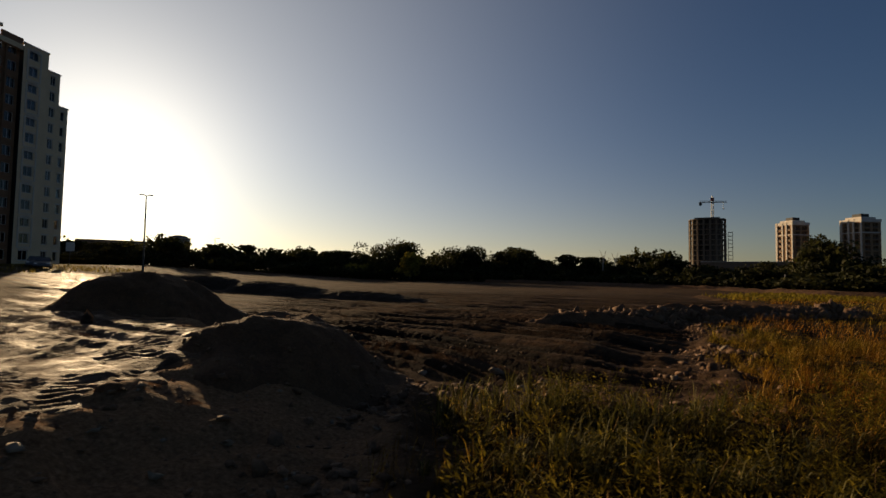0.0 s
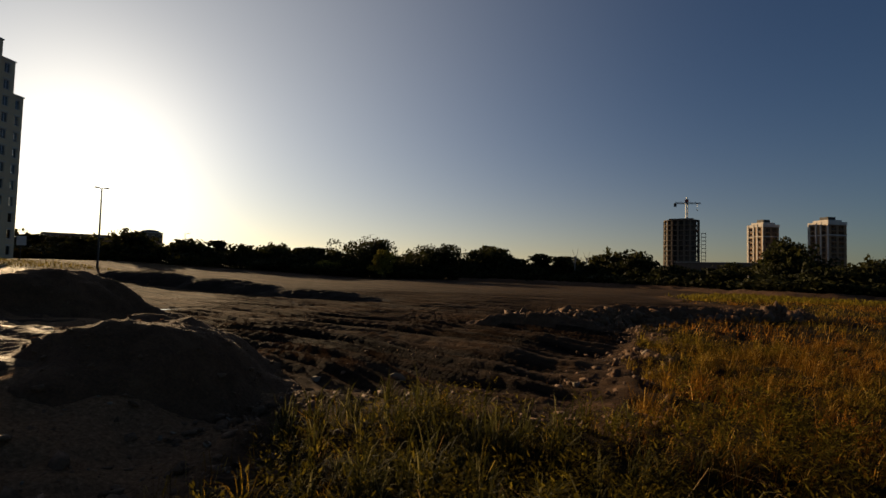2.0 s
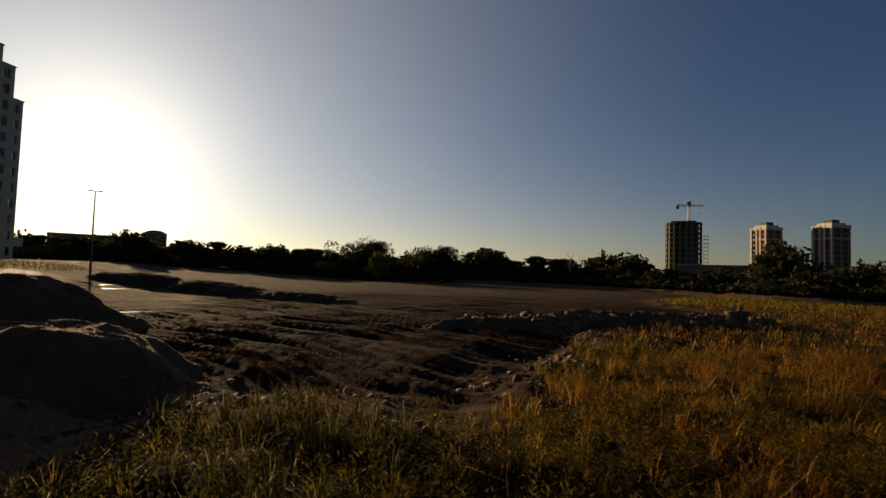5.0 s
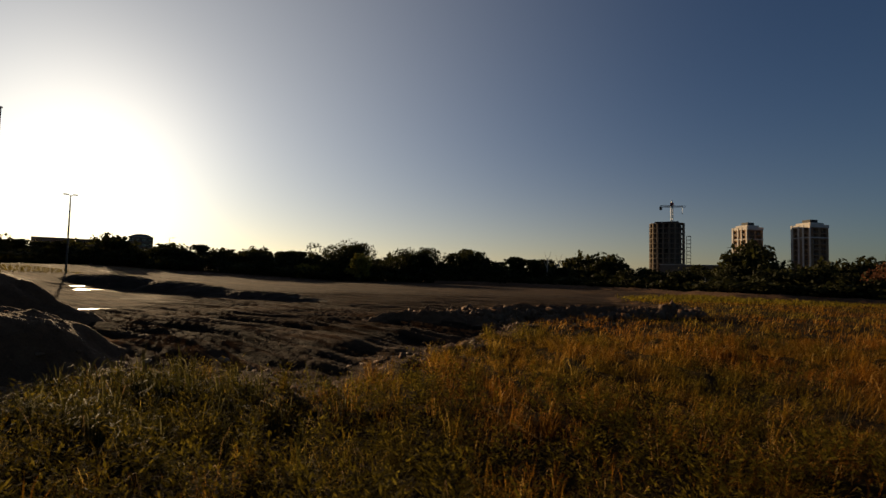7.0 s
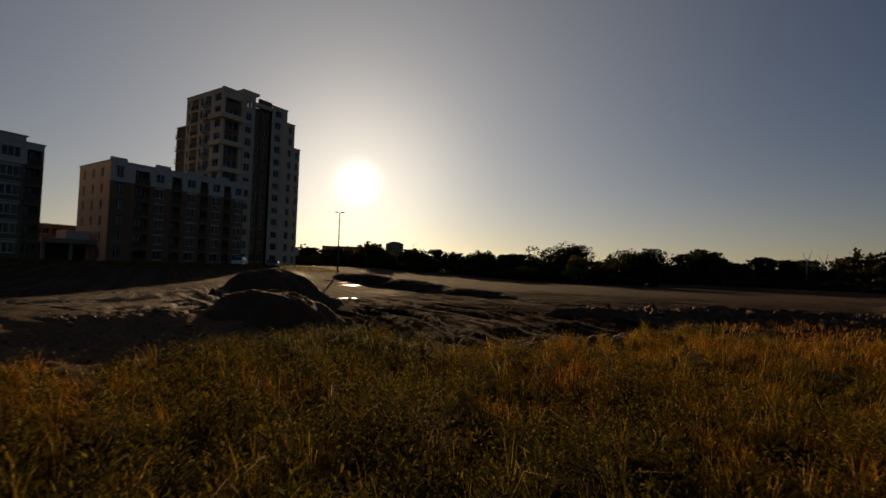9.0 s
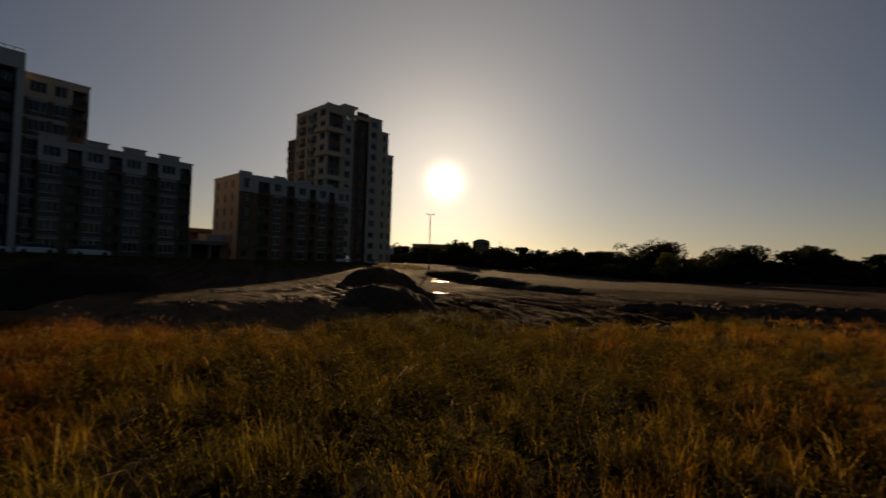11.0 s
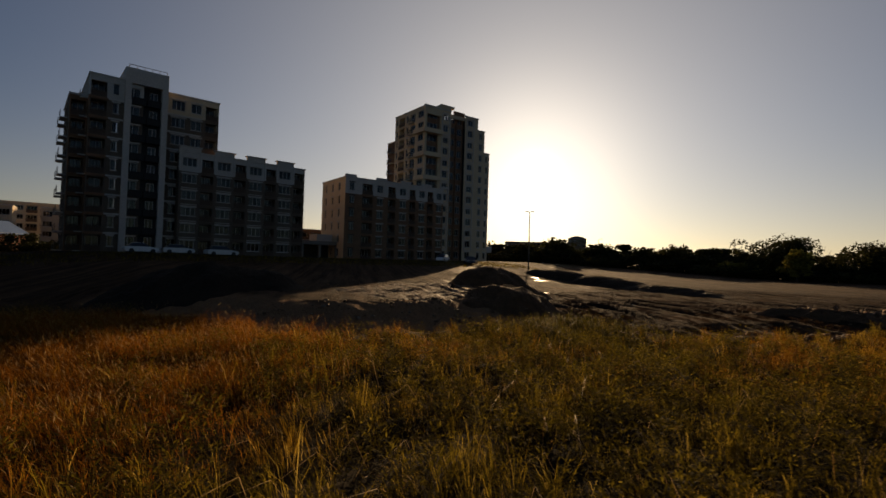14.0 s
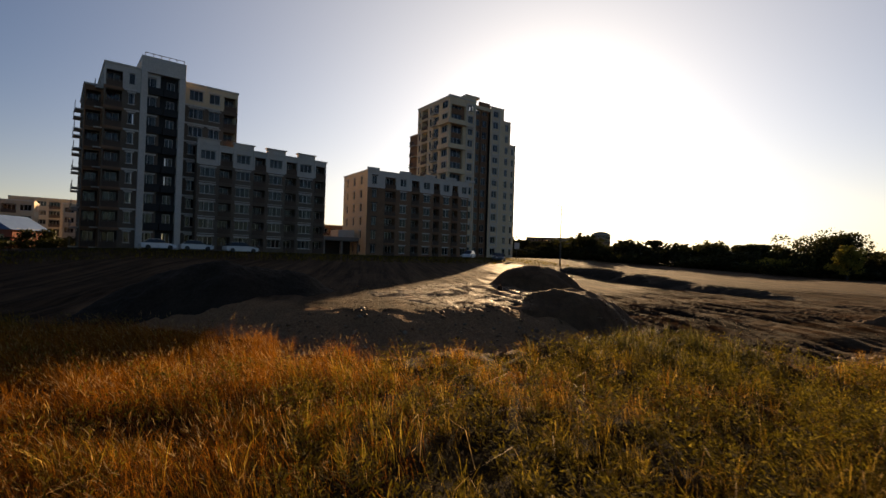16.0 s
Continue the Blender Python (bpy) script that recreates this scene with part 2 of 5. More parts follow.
def arrays(name, co, tris, mat, parent=None, label=""):
    """A mesh of triangles from numpy arrays."""
    mesh = bpy.data.meshes.new(name)
    mesh.vertices.add(len(co))
    mesh.vertices.foreach_set("co", np.ascontiguousarray(co, np.float32).ravel())
    mesh.loops.add(tris.size)
    mesh.loops.foreach_set("vertex_index", np.ascontiguousarray(tris, np.int32).ravel())
    mesh.polygons.add(len(tris))
    mesh.polygons.foreach_set("loop_start", np.arange(0, tris.size, 3, dtype=np.int32))
    mesh.update(calc_edges=True)
    return link(name, mesh, mat, parent, label)


def box(bm, x0, x1, y0, y1, z0, z1):
    v = [bm.verts.new(p) for p in ((x0, y0, z0), (x1, y0, z0), (x1, y1, z0), (x0, y1, z0), (x0, y0, z1), (x1, y0, z1), (x1, y1, z1), (x0, y1, z1))]
    for f in ((0, 3, 2, 1), (4, 5, 6, 7), (0, 1, 5, 4), (1, 2, 6, 5), (2, 3, 7, 6), (3, 0, 4, 7)):
        bm.faces.new([v[i] for i in f])


def tube(bm, a, b, ra, rb, sides=7):
    a, b = Vector(a), Vector(b)
    q = (b - a).to_track_quat("Z", "Y")
    rings = [[bm.verts.new(p + q @ Vector((r * math.cos(k * 2 * math.pi / sides), r * math.sin(k * 2 * math.pi / sides), 0))) for k in range(sides)] for p, r in ((a, ra), (b, rb))]
    for k in range(sides):
        bm.faces.new((rings[0][k], rings[0][(k + 1) % sides], rings[1][(k + 1) % sides], rings[1][k]))
    bm.faces.new(rings[0][::-1])
    bm.faces.new(rings[1])


def smooth01(t):
    t = np.clip(t, 0, 1)
    return t * t * (3 - 2 * t)


def wave(x, y, scale, seed):
    """Cheap smooth noise in -1..1 for arrays."""
    r = np.random.RandomState(seed)
    out = 0
    for k in range(6):
        a, p, f = r.uniform(0, 6.283), r.uniform(0, 6.283), r.uniform(0.6, 1.9) / scale
        out = out + np.sin((x * math.cos(a) + y * math.sin(a)) * f * 6.283 + p)
    return out / 3.2


def rough_noise(x, y, scale, seed, octaves=4):
    """Fractal noise in about -1..1, point by point."""
    x, y = np.broadcast_arrays(np.asarray(x, float), np.asarray(y, float))
    out = [noise.fractal((a / scale + seed * 7.3, b / scale - seed * 3.1, seed), 0.8, 2.1, octaves) for a, b in zip(x.ravel(), y.ravel())]
    return np.array(out).reshape(x.shape)


# ---- ground ----
# the line where the stripped clay ends and the grass begins
EDGE = [(-90, -22), (-30, -14), (-14.5, -9), (-10, -4), (-4, -2), (-1.5, 1), (-0.8, 6), (-0.2, 9.5), (0.3, 12.3), (2, 12.2), (3.5, 11), (5, 10.3),
        (6.8, 11), (8, 13.5), (10.5, 19.5), (13.5, 25), (15, 31), (22, 34.5), (29, 38), (36, 48), (34, 62), (37, 75), (60, 92), (160, 120)]


# the shoulder of the raised haul road, ground filled on its far side
FILL = [(-140, -16), (-40, -11), (-16, -6), (-6, -3.2), (-2.2, -0.4), (-1.1, 3.0), (-0.8, 6.0), (-0.9, 8.6), (-1.1, 11.4), (-1.3, 13.4), (-2.2, 15.6), (-4.6, 18.2), (-9, 20.5), (-15, 28), (-34, 60), (-70, 140)]


def edge_distance(x, y):
    """Metres from the clay's edge, positive on the grass."""
    return -line_distance(x, y, EDGE)


def line_distance(x, y, line):
    """Metres from a line, positive on its left as one walks along it."""
    best, side = np.full(np.shape(x), 1e9), np.ones(np.shape(x))
    for (ax, ay), (bx, by) in zip(line, line[1:]):
        dx, dy = bx - ax, by - ay
        t = np.clip(((x - ax) * dx + (y - ay) * dy) / (dx * dx + dy * dy), 0, 1)
        d = np.hypot(x - ax - t * dx, y - ay - t * dy)
        s = np.where((x - ax) * dy - (y - ay) * dx <= 0, 1.0, -1.0)
        closer = d < best - 1e-9
        best, side = np.where(closer, d, best), np.where(closer, s, side)
    return best * side


# shallow puddles: place, half lengths, turn
PUDDLES = [(-16.0, 33.2, 1.1, 0.5, 38), (-30.5, 52.8, 1.9, 0.9, 34), (-34.0, 55.3, 1.4, 0.6, 34), (-12.3, 18.6, 1.3, 0.8, 40), (-16.5, 17.5, 1.8, 0.5, 60), (-30, 38, 2.5, 0.6, 55)]


def height(x, y):
    z = relief(x, y)
    for px, py, rx, ry, turn in PUDDLES:
        c, s = math.cos(radians(turn)), math.sin(radians(turn))
        d = np.hypot(((x - px) * c + (y - py) * s) / rx, ((y - py) * c - (x - px) * s) / ry)
        flat = smooth01((2.4 - d) / 1.2)
        level = float(relief(px, py)) - 0.03
        z = z * (1 - flat) + (level - 0.04 * smooth01((1.3 - d) / 0.6)) * flat
    return z


def pool_distance(x, y):
    """Distance from the nearest puddle, in its own half lengths."""
    best = np.full(np.shape(x), 99.0)
    for px, py, rx, ry, turn in PUDDLES:
        c, s = math.cos(radians(turn)), math.sin(radians(turn))
        best = np.minimum(best, np.hypot(((x - px) * c + (y - py) * s) / rx, ((y - py) * c - (x - px) * s) / ry))
    return best


def relief(x, y):
    x, y = np.asarray(x, float), np.asarray(y, float)
    z = 1.1 + 2.15 * smooth01((-x - 14) / 56) + 0.5 * smooth01((y - 40) / 80)
    shoulder = line_distance(x, y, FILL)
    away = smooth01((np.hypot(x + 3, y - 6) - 16) / 16)
    steep = smooth01((shoulder + 0.35 * wave(x, y, 3.0, 14)) / 5.2)
    z = z + steep * (1 - away) + 0.75 * smooth01((shoulder + 0.4 * wave(x, y, 3.0, 14)) / 13.0) * away
    d = edge_distance(x, y) + 0.7 * wave(x, y, 5.0, 3)
    dirt = smooth01(-d / 1.2)
    z = z + dirt * (-0.28 * np.exp(-((d + 2.2) / 2.2) ** 2))
    near = np.exp(-((x - 2) ** 2 + (y - 22) ** 2) / 40 ** 2)
    z = z + dirt * near * (0.05 * wave(x, y, 7.0, 8) + 0.06 * wave(x, y, 13.0, 9))
    z = z + (1 - dirt) * near * (0.13 * wave(x, y, 6, 11) + 0.12 * wave(x, y, 1.9, 12))
    return z


def ground_at(x, y):
    return float(height(x, y))


def graded(lo, hi, step, far):
    mid = list(np.arange(lo, hi + step / 2, step))
    out, s = [], step
    v = hi
    while v < far:
        s *= 1.22
        v += s
        out.append(v)
    left, s, v = [], step, lo
    while v > -far:
        s *= 1.22
        v -= s
        left.append(v)
    return np.array(left[::-1] + mid + out)


gx, gy = graded(-27, 38, 0.2, 3500), graded(-4, 66, 0.2, 3500)
GX, GY = np.meshgrid(gx, gy)
GZ = height(GX, GY)
bare = smooth01(-edge_distance(GX, GY) / 1.5)
close = np.exp(-((GX - 0) ** 2 + (GY - 24) ** 2) / 52 ** 2)
crumb, rut, chunk = np.zeros(GX.shape), np.zeros(GX.shape), np.zeros(GX.shape)
pick = (close > 0.15) & (bare > 0.02)
crumb[pick] = rough_noise(GX[pick], GY[pick], 0.9, 3)
# long wheel ruts across the cut, wandering a little
lengthwise, across = 0.85 * GX - 0.53 * GY, 0.53 * GX + 0.85 * GY + 0.9 * wave(GX, GY, 24, 5)
rut[pick] = 0.9 * rough_noise(lengthwise[pick] / 30, across[pick], 0.55, 5, 3) + 0.45 * rough_noise(lengthwise[pick] / 26, across[pick], 1.9, 6, 2)
rut = np.clip(rut / rut[pick].std(), -1.6, 1.6)
dug = np.clip(np.exp(-(((GX - 2) / 22) ** 2 + ((GY - 25) / 13) ** 2) * 1.2) * 1.25, 0, 1) * smooth01(-(edge_distance(GX, GY) + 1.0) / 1.5)
# the same wheels have crossed the whole plain, less deeply
crossed = 0.62 * smooth01((GX + 15 + 0.35 * (GY - 24)) / 9) * smooth01((GY - 19) / 6) * smooth01((88 - GY) / 25) * smooth01(-(edge_distance(GX, GY) + 1.5) / 3) * smooth01((wave(GX, GY, 17, 71) + 1.5) / 1.2)
dug = np.maximum(dug, crossed)
haul = 0.45 * smooth01((6 - np.abs(line_distance(GX, GY, FILL) - 4)) / 4) * bare
# broken turf edge heaved into lumps
bank = smooth01((line_distance(GX, GY, FILL) + 0.3) / 0.8) * smooth01((5.4 - line_distance(GX, GY, FILL)) / 1.2) * smooth01((24 - np.hypot(GX + 3, GY - 6)) / 6)
stony = np.zeros(GX.shape)
pick = bank > 0.05
stony[pick] = rough_noise(GX[pick], GY[pick], 0.7, 17, 5) + 0.6 * rough_noise(GX[pick], GY[pick], 2.2, 18, 3)
lip = np.exp(-((edge_distance(GX, GY) + 1.0) / 1.1) ** 2) * close * (GX > -2) * smooth01((GY - 8) / 3)
pick = lip > 0.05
chunk[pick] = np.abs(rough_noise(GX[pick], GY[pick], 0.75, 9, 4)) + 0.5 * rough_noise(GX[pick], GY[pick], 2.4, 10, 2)
dry = smooth01((pool_distance(GX, GY) - 1.2) / 1.2)
GZ = GZ + dry * (0.045 * crumb * bare * close + rut * (0.13 * dug + 0.035 * haul) * close + 0.14 * chunk * lip + 0.11 * stony * bank)
nx, ny = len(gx), len(gy)
idx = np.arange(nx * ny).reshape(ny, nx)
a, b, c, d = idx[:-1, :-1].ravel(), idx[:-1, 1:].ravel(), idx[1:, 1:].ravel(), idx[1:, :-1].ravel()
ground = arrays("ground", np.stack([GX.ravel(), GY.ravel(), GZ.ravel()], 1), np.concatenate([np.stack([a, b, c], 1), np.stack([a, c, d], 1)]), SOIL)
ground.data.shade_smooth()
turf = ground.data.attributes.new("turf", "FLOAT", "POINT")
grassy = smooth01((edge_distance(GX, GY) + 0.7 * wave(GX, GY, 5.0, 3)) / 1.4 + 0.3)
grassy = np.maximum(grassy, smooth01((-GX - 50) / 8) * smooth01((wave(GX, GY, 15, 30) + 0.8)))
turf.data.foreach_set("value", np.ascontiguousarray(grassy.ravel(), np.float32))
ROAD = [(-5, 2), (-7.5, 8), (-11, 14), (-18, 24), (-27, 36), (-45, 53), (-60, 62)]
# shade of the rut hollows as colour, over a darker dug floor
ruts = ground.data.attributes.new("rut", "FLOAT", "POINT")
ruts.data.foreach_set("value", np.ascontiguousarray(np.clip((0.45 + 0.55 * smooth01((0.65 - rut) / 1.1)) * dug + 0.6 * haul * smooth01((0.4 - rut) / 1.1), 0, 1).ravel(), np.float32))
wetness = ground.data.attributes.new("damp", "FLOAT", "POINT")
damp = smooth01((5.0 - np.abs(line_distance(GX, GY, ROAD)) + 1.2 * wave(GX, GY, 4, 15)) / 2.5) * smooth01((line_distance(GX, GY, FILL) - 4.4) / 1.4) * smooth01((GY - 4.5) / 2) * smooth01((66 - GY) / 6)
wetness.data.foreach_set("value", np.ascontiguousarray(damp.ravel(), np.float32))
# bank mask for the stony tone with glare put into its colour
ground.data.attributes.new("fill", "FLOAT", "POINT").data.foreach_set("value", np.ascontiguousarray(bank.ravel() * 0.9, np.float32))
tagged(ground, "rough clay building land with wheel ruts and grass thatch", "ground", kind="structure")


def along_line(x, y, line):
    """Metres run along a line to the point nearest to x, y."""
    best, out, run = np.full(np.shape(x), 1e9), np.zeros(np.shape(x)), 0.0
    for (ax, ay), (bx, by) in zip(line, line[1:]):
        dx, dy = bx - ax, by - ay
        n = math.hypot(dx, dy)
        t = np.clip(((x - ax) * dx + (y - ay) * dy) / (n * n), 0, 1)
        d = np.hypot(x - ax - t * dx, y - ay - t * dy)
        out = np.where(d < best, run + t * n, out)
        best, run = np.minimum(best, d), run + n
    return out


def on_sheet(x, y):
    """The height of the finished ground sheet."""
    i, j = np.clip(np.searchsorted(gx, x) - 1, 0, nx - 2), np.clip(np.searchsorted(gy, y) - 1, 0, ny - 2)
    u, v = (x - gx[i]) / (gx[i + 1] - gx[i]), (y - gy[j]) / (gy[j + 1] - gy[j])
    return (GZ[j, i] * (1 - u) + GZ[j, i + 1] * u) * (1 - v) + (GZ[j + 1, i] * (1 - u) + GZ[j + 1, i + 1] * u) * v


# the near stretch of the muddy haul road, pressed by lugged tyres
TRACKS = [(-3.1, 0.5, 0.27), (-1.3, 0.5, 0.27), (-0.2, 0.42, 0.22), (1.5, 0.42, 0.22), (2.5, 0.5, 0.3), (4.2, 0.5, 0.3)]
rx, ry = np.arange(-21, -4.0, 0.065), np.arange(5.0, 25.0, 0.065)
RX, RY = np.meshgrid(rx, ry)
off, run = line_distance(RX, RY, ROAD) + 0.35 * wave(RX, RY, 11, 57), along_line(RX, RY, ROAD)
press = np.zeros(RX.shape)
for at, half, pitch in TRACKS:
    u = (off - at + 0.25 * np.sin(run * 0.35 + at)) / half
    inside = smooth01((1.1 - np.abs(u)) / 0.25)
    lug = smooth01(0.5 + 1.4 * np.sin(2 * math.pi * (run + 0.3 * np.abs(u)) / pitch))
    worn_shade = np.clip(0.55 + 0.9 * wave(RX, RY, 2.6, 58 + int(at * 3)), 0.05, 1)
    press = press + inside * worn_shade * (0.038 * lug - 0.04) + 0.016 * np.exp(-((np.abs(u) - 1.25) / 0.25) ** 2) * worn_shade
mud = 0.01 * rough_noise(RX, RY, 0.3, 31, 5) + 0.008 * rough_noise(RX, RY, 0.13, 33, 2) + 0.005 * rough_noise(run / 6, off, 0.5, 32, 3)
inner = np.minimum(np.minimum(RX - rx[0], rx[-1] - RX), np.minimum(RY - ry[0], ry[-1] - RY))
edge = smooth01((line_distance(RX, RY, FILL) - 4.2 + 0.5 * wave(RX, RY, 1.7, 59)) / 0.7) * smooth01(inner / 1.0) * smooth01((6.5 - np.abs(off) + wave(RX, RY, 2.2, 60)) / 1.2)
RZ = on_sheet(RX, RY) - 0.13 + 0.17 * edge + (press + mud) * edge * smooth01((pool_distance(RX, RY) - 1.2) / 0.8)
i = np.arange(RX.size).reshape(RX.shape)
keep = (edge > 0.01).ravel()
a, b, c, d = i[:-1, :-1].ravel(), i[:-1, 1:].ravel(), i[1:, 1:].ravel(), i[1:, :-1].ravel()
tris = np.concatenate([np.stack([a, b, c], 1), np.stack([a, c, d], 1)])
road = arrays("road", np.stack([RX.ravel(), RY.ravel(), RZ.ravel()], 1), tris[keep[tris].all(1)], ROAD_CLAY)
road.data.shade_smooth()
# tyre prints darken with depth, their shade put into the rut mask
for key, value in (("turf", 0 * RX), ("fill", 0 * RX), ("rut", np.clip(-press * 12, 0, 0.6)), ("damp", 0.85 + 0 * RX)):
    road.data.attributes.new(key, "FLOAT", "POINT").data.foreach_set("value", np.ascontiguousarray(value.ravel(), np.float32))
tagged(road, "muddy clay haul road printed with lugged tyre tracks", "road", kind="structure")


def mound(label, cx, cy, rx, ry, turn, top, seed, lumps=0.25, sharp=1.6, mat=MOUND):
    """A heap of tipped earth, sunk a little into the ground."""
    n = 105
    ca, sa = math.cos(radians(turn)), math.sin(radians(turn))
    s = np.linspace(-1.25, 1.25, n)
    U, V = np.meshgrid(s, s)
    X, Y = cx + U * rx * ca - V * ry * sa, cy + U * rx * sa + V * ry * ca
    R = np.hypot(U, V) * (1 + 0.16 * wave(X, Y, max(rx, ry) * 0.9, seed))
    h = (top - ground_at(cx, cy)) * np.clip(1 - R ** 2, 0, 1) ** (1.9 / sharp) * (1 + 0.12 * min(1, 4 / rx) ** 2 * wave(X, Y, 3.0, seed + 1))
    body = np.clip(1.1 - R, 0, 0.4) * 2.5
    h = h + body * (lumps * rough_noise(X, Y, 1.1, seed, 5) + 0.035 * rough_noise(X, Y, 0.3, seed + 2, 3))
    Z = height(X, Y) + np.where(R < 1.02, h - 0.03, -0.4)
    i = np.arange(n * n).reshape(n, n)
    a, b, c, d = i[:-1, :-1].ravel(), i[:-1, 1:].ravel(), i[1:, 1:].ravel(), i[1:, :-1].ravel()
    keep = (R < 1.12).ravel()
    tris = np.concatenate([np.stack([a, b, c], 1), np.stack([a, c, d], 1)])
    ob = arrays("earth_mound", np.stack([X.ravel(), Y.ravel(), Z.ravel()], 1), tris[keep[tris].all(1)], mat)
    ob.data.shade_smooth()
    return tagged(ob, label, "earth mound", "spoil heaps")


mound("dark tipped spoil heap of stony earth at the road shoulder", -4.1, 13.2, 3.6, 2.7, 75, 2.85, 21, 0.12, 1.5)
mound("tall heap of dark excavated earth beside the haul road", -14.6, 23.4, 4.8, 3.7, 40, 3.75, 25, 0.14, 1.15)
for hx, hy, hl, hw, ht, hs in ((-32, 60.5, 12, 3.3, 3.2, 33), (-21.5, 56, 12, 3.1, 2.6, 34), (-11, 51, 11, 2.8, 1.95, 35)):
    mound("low heap of dark earth pushed across the site", hx, hy, hl, hw, -23, ht, hs, 0.13, 1.5, DARK_EARTH)
mound("broad dark mound of earth in the tower's shade", -16.6, -1.4, 6.6, 3.2, 75, 3.65, 41, 0.16, 1.5, DARK_EARTH)
mound("low crumbling ridge of earth at the rim of the cut", 19.5, 36.2, 11.5, 1.9, 15.5, 1.95, 47, 0.3, 2.0)
mound("dark bank of dug earth at the far side of the cut", 8.6, 30.4, 4.8, 1.5, 10, 1.75, 48, 0.25, 2.0)


# ---- grass ----
WIND = np.array([0.3, -0.95])


def blades(n, x, y, length, width, lean, rs):
    """Tapered bent blades: five points and three triangles each."""
    z = height(x, y) - 0.03
    yaw = rs.uniform(0, 6.283, n)
    side = np.stack([np.cos(yaw), np.sin(yaw), np.zeros(n)], 1) * (width * 0.5)[:, None]
    way = rs.normal(0, 0.42, (n, 2)) + WIND * (lean * rs.uniform(0.2, 1.7, n))[:, None]
    base = np.stack([x, y, z], 1)
    mid = base + np.concatenate([way * 0.3, np.full((n, 1), 0.58)], 1) * length[:, None]
    tip = base + np.concatenate([way, (1 - 0.4 * (way ** 2).sum(1, keepdims=True)).clip(0.45)], 1) * length[:, None]
    co = np.stack([base - side, base + side, mid + side * 0.8, mid - side * 0.8, tip], 1).reshape(-1, 3)
    o = (np.arange(n) * 5)[:, None]
    return co, np.concatenate([o + [0, 1, 2], o + [0, 2, 3], o + [3, 2, 4]], 1).reshape(-1, 3), tip, way


def scatter(n, x0, x1, y0, y1, density, rs):
    """Places inside a rectangle, kept with the probability that density gives."""
    x, y = rs.uniform(x0, x1, n), rs.uniform(y0, y1, n)
    keep = rs.uniform(0, 1, n) < density(x, y)
    return x[keep], y[keep]


rs = np.random.RandomState(5)


def on_grass(x, y, soft=1.0):
    return np.clip((edge_distance(x, y) + 0.9 * wave(x, y, 4.0, 3)) / soft + 0.2, 0, 1)


def tufty(x, y):
    return np.clip(0.55 + 0.6 * wave(x, y, 1.1, 51) + 0.45 * wave(x, y, 0.45, 52), 0.02, 1) * np.clip(0.95 + 1.7 * wave(x, y, 3.4, 54), 0.12, 1)


def field(name, n, area, density, tall, wide, lean, mat, label, heads=0.0):
    x, y = scatter(n, *area, density, rs)
    k = len(x)
    long = tall * (0.55 + 0.45 * rs.uniform(0, 1, k)) * (0.8 + 0.3 * wave(x, y, 3.2, 61) + 0.36 * wave(x, y, 1.3, 62)).clip(0.25)
    co, tris, tip, way = blades(k, x, y, long, wide * rs.uniform(0.7, 1.4, k), lean, rs)
    ob = tagged(arrays(name, co, tris, mat), label, "grass", kind="stuff")
    if heads:
        pick = rs.uniform(0, 1, k) < heads
        t, w = tip[pick], way[pick]
        m = len(t)
        ax = np.concatenate([w, np.full((m, 1), 0.55)], 1)
        ax /= np.linalg.norm(ax, axis=1, keepdims=True)
        sz = (0.07 + 0.09 * rs.uniform(0, 1, m))[:, None]
        yaw = rs.uniform(0, 6.283, m)
        sd = np.stack([np.cos(yaw), np.sin(yaw), np.zeros(m)], 1) * 0.006
        a, b, c, d = t - ax * sz * 0.3, t + ax * sz * 0.2 + sd, t + ax * sz * 0.2 - sd, t + ax * sz
        co = np.stack([a, b, c, d], 1).reshape(-1, 3)
        o = (np.arange(m) * 4)[:, None]
        tagged(arrays("seed_heads", co, np.concatenate([o + [0, 1, 2], o + [2, 1, 3]], 1).reshape(-1, 3), SEED), "pale dry seed heads over the grass", "grass", kind="stuff")
    return ob


NEAR = (-26, 32, -17, 23)


def in_near(x, y):
    return (x > NEAR[0]) & (x < NEAR[1]) & (y > NEAR[2]) & (y < NEAR[3])


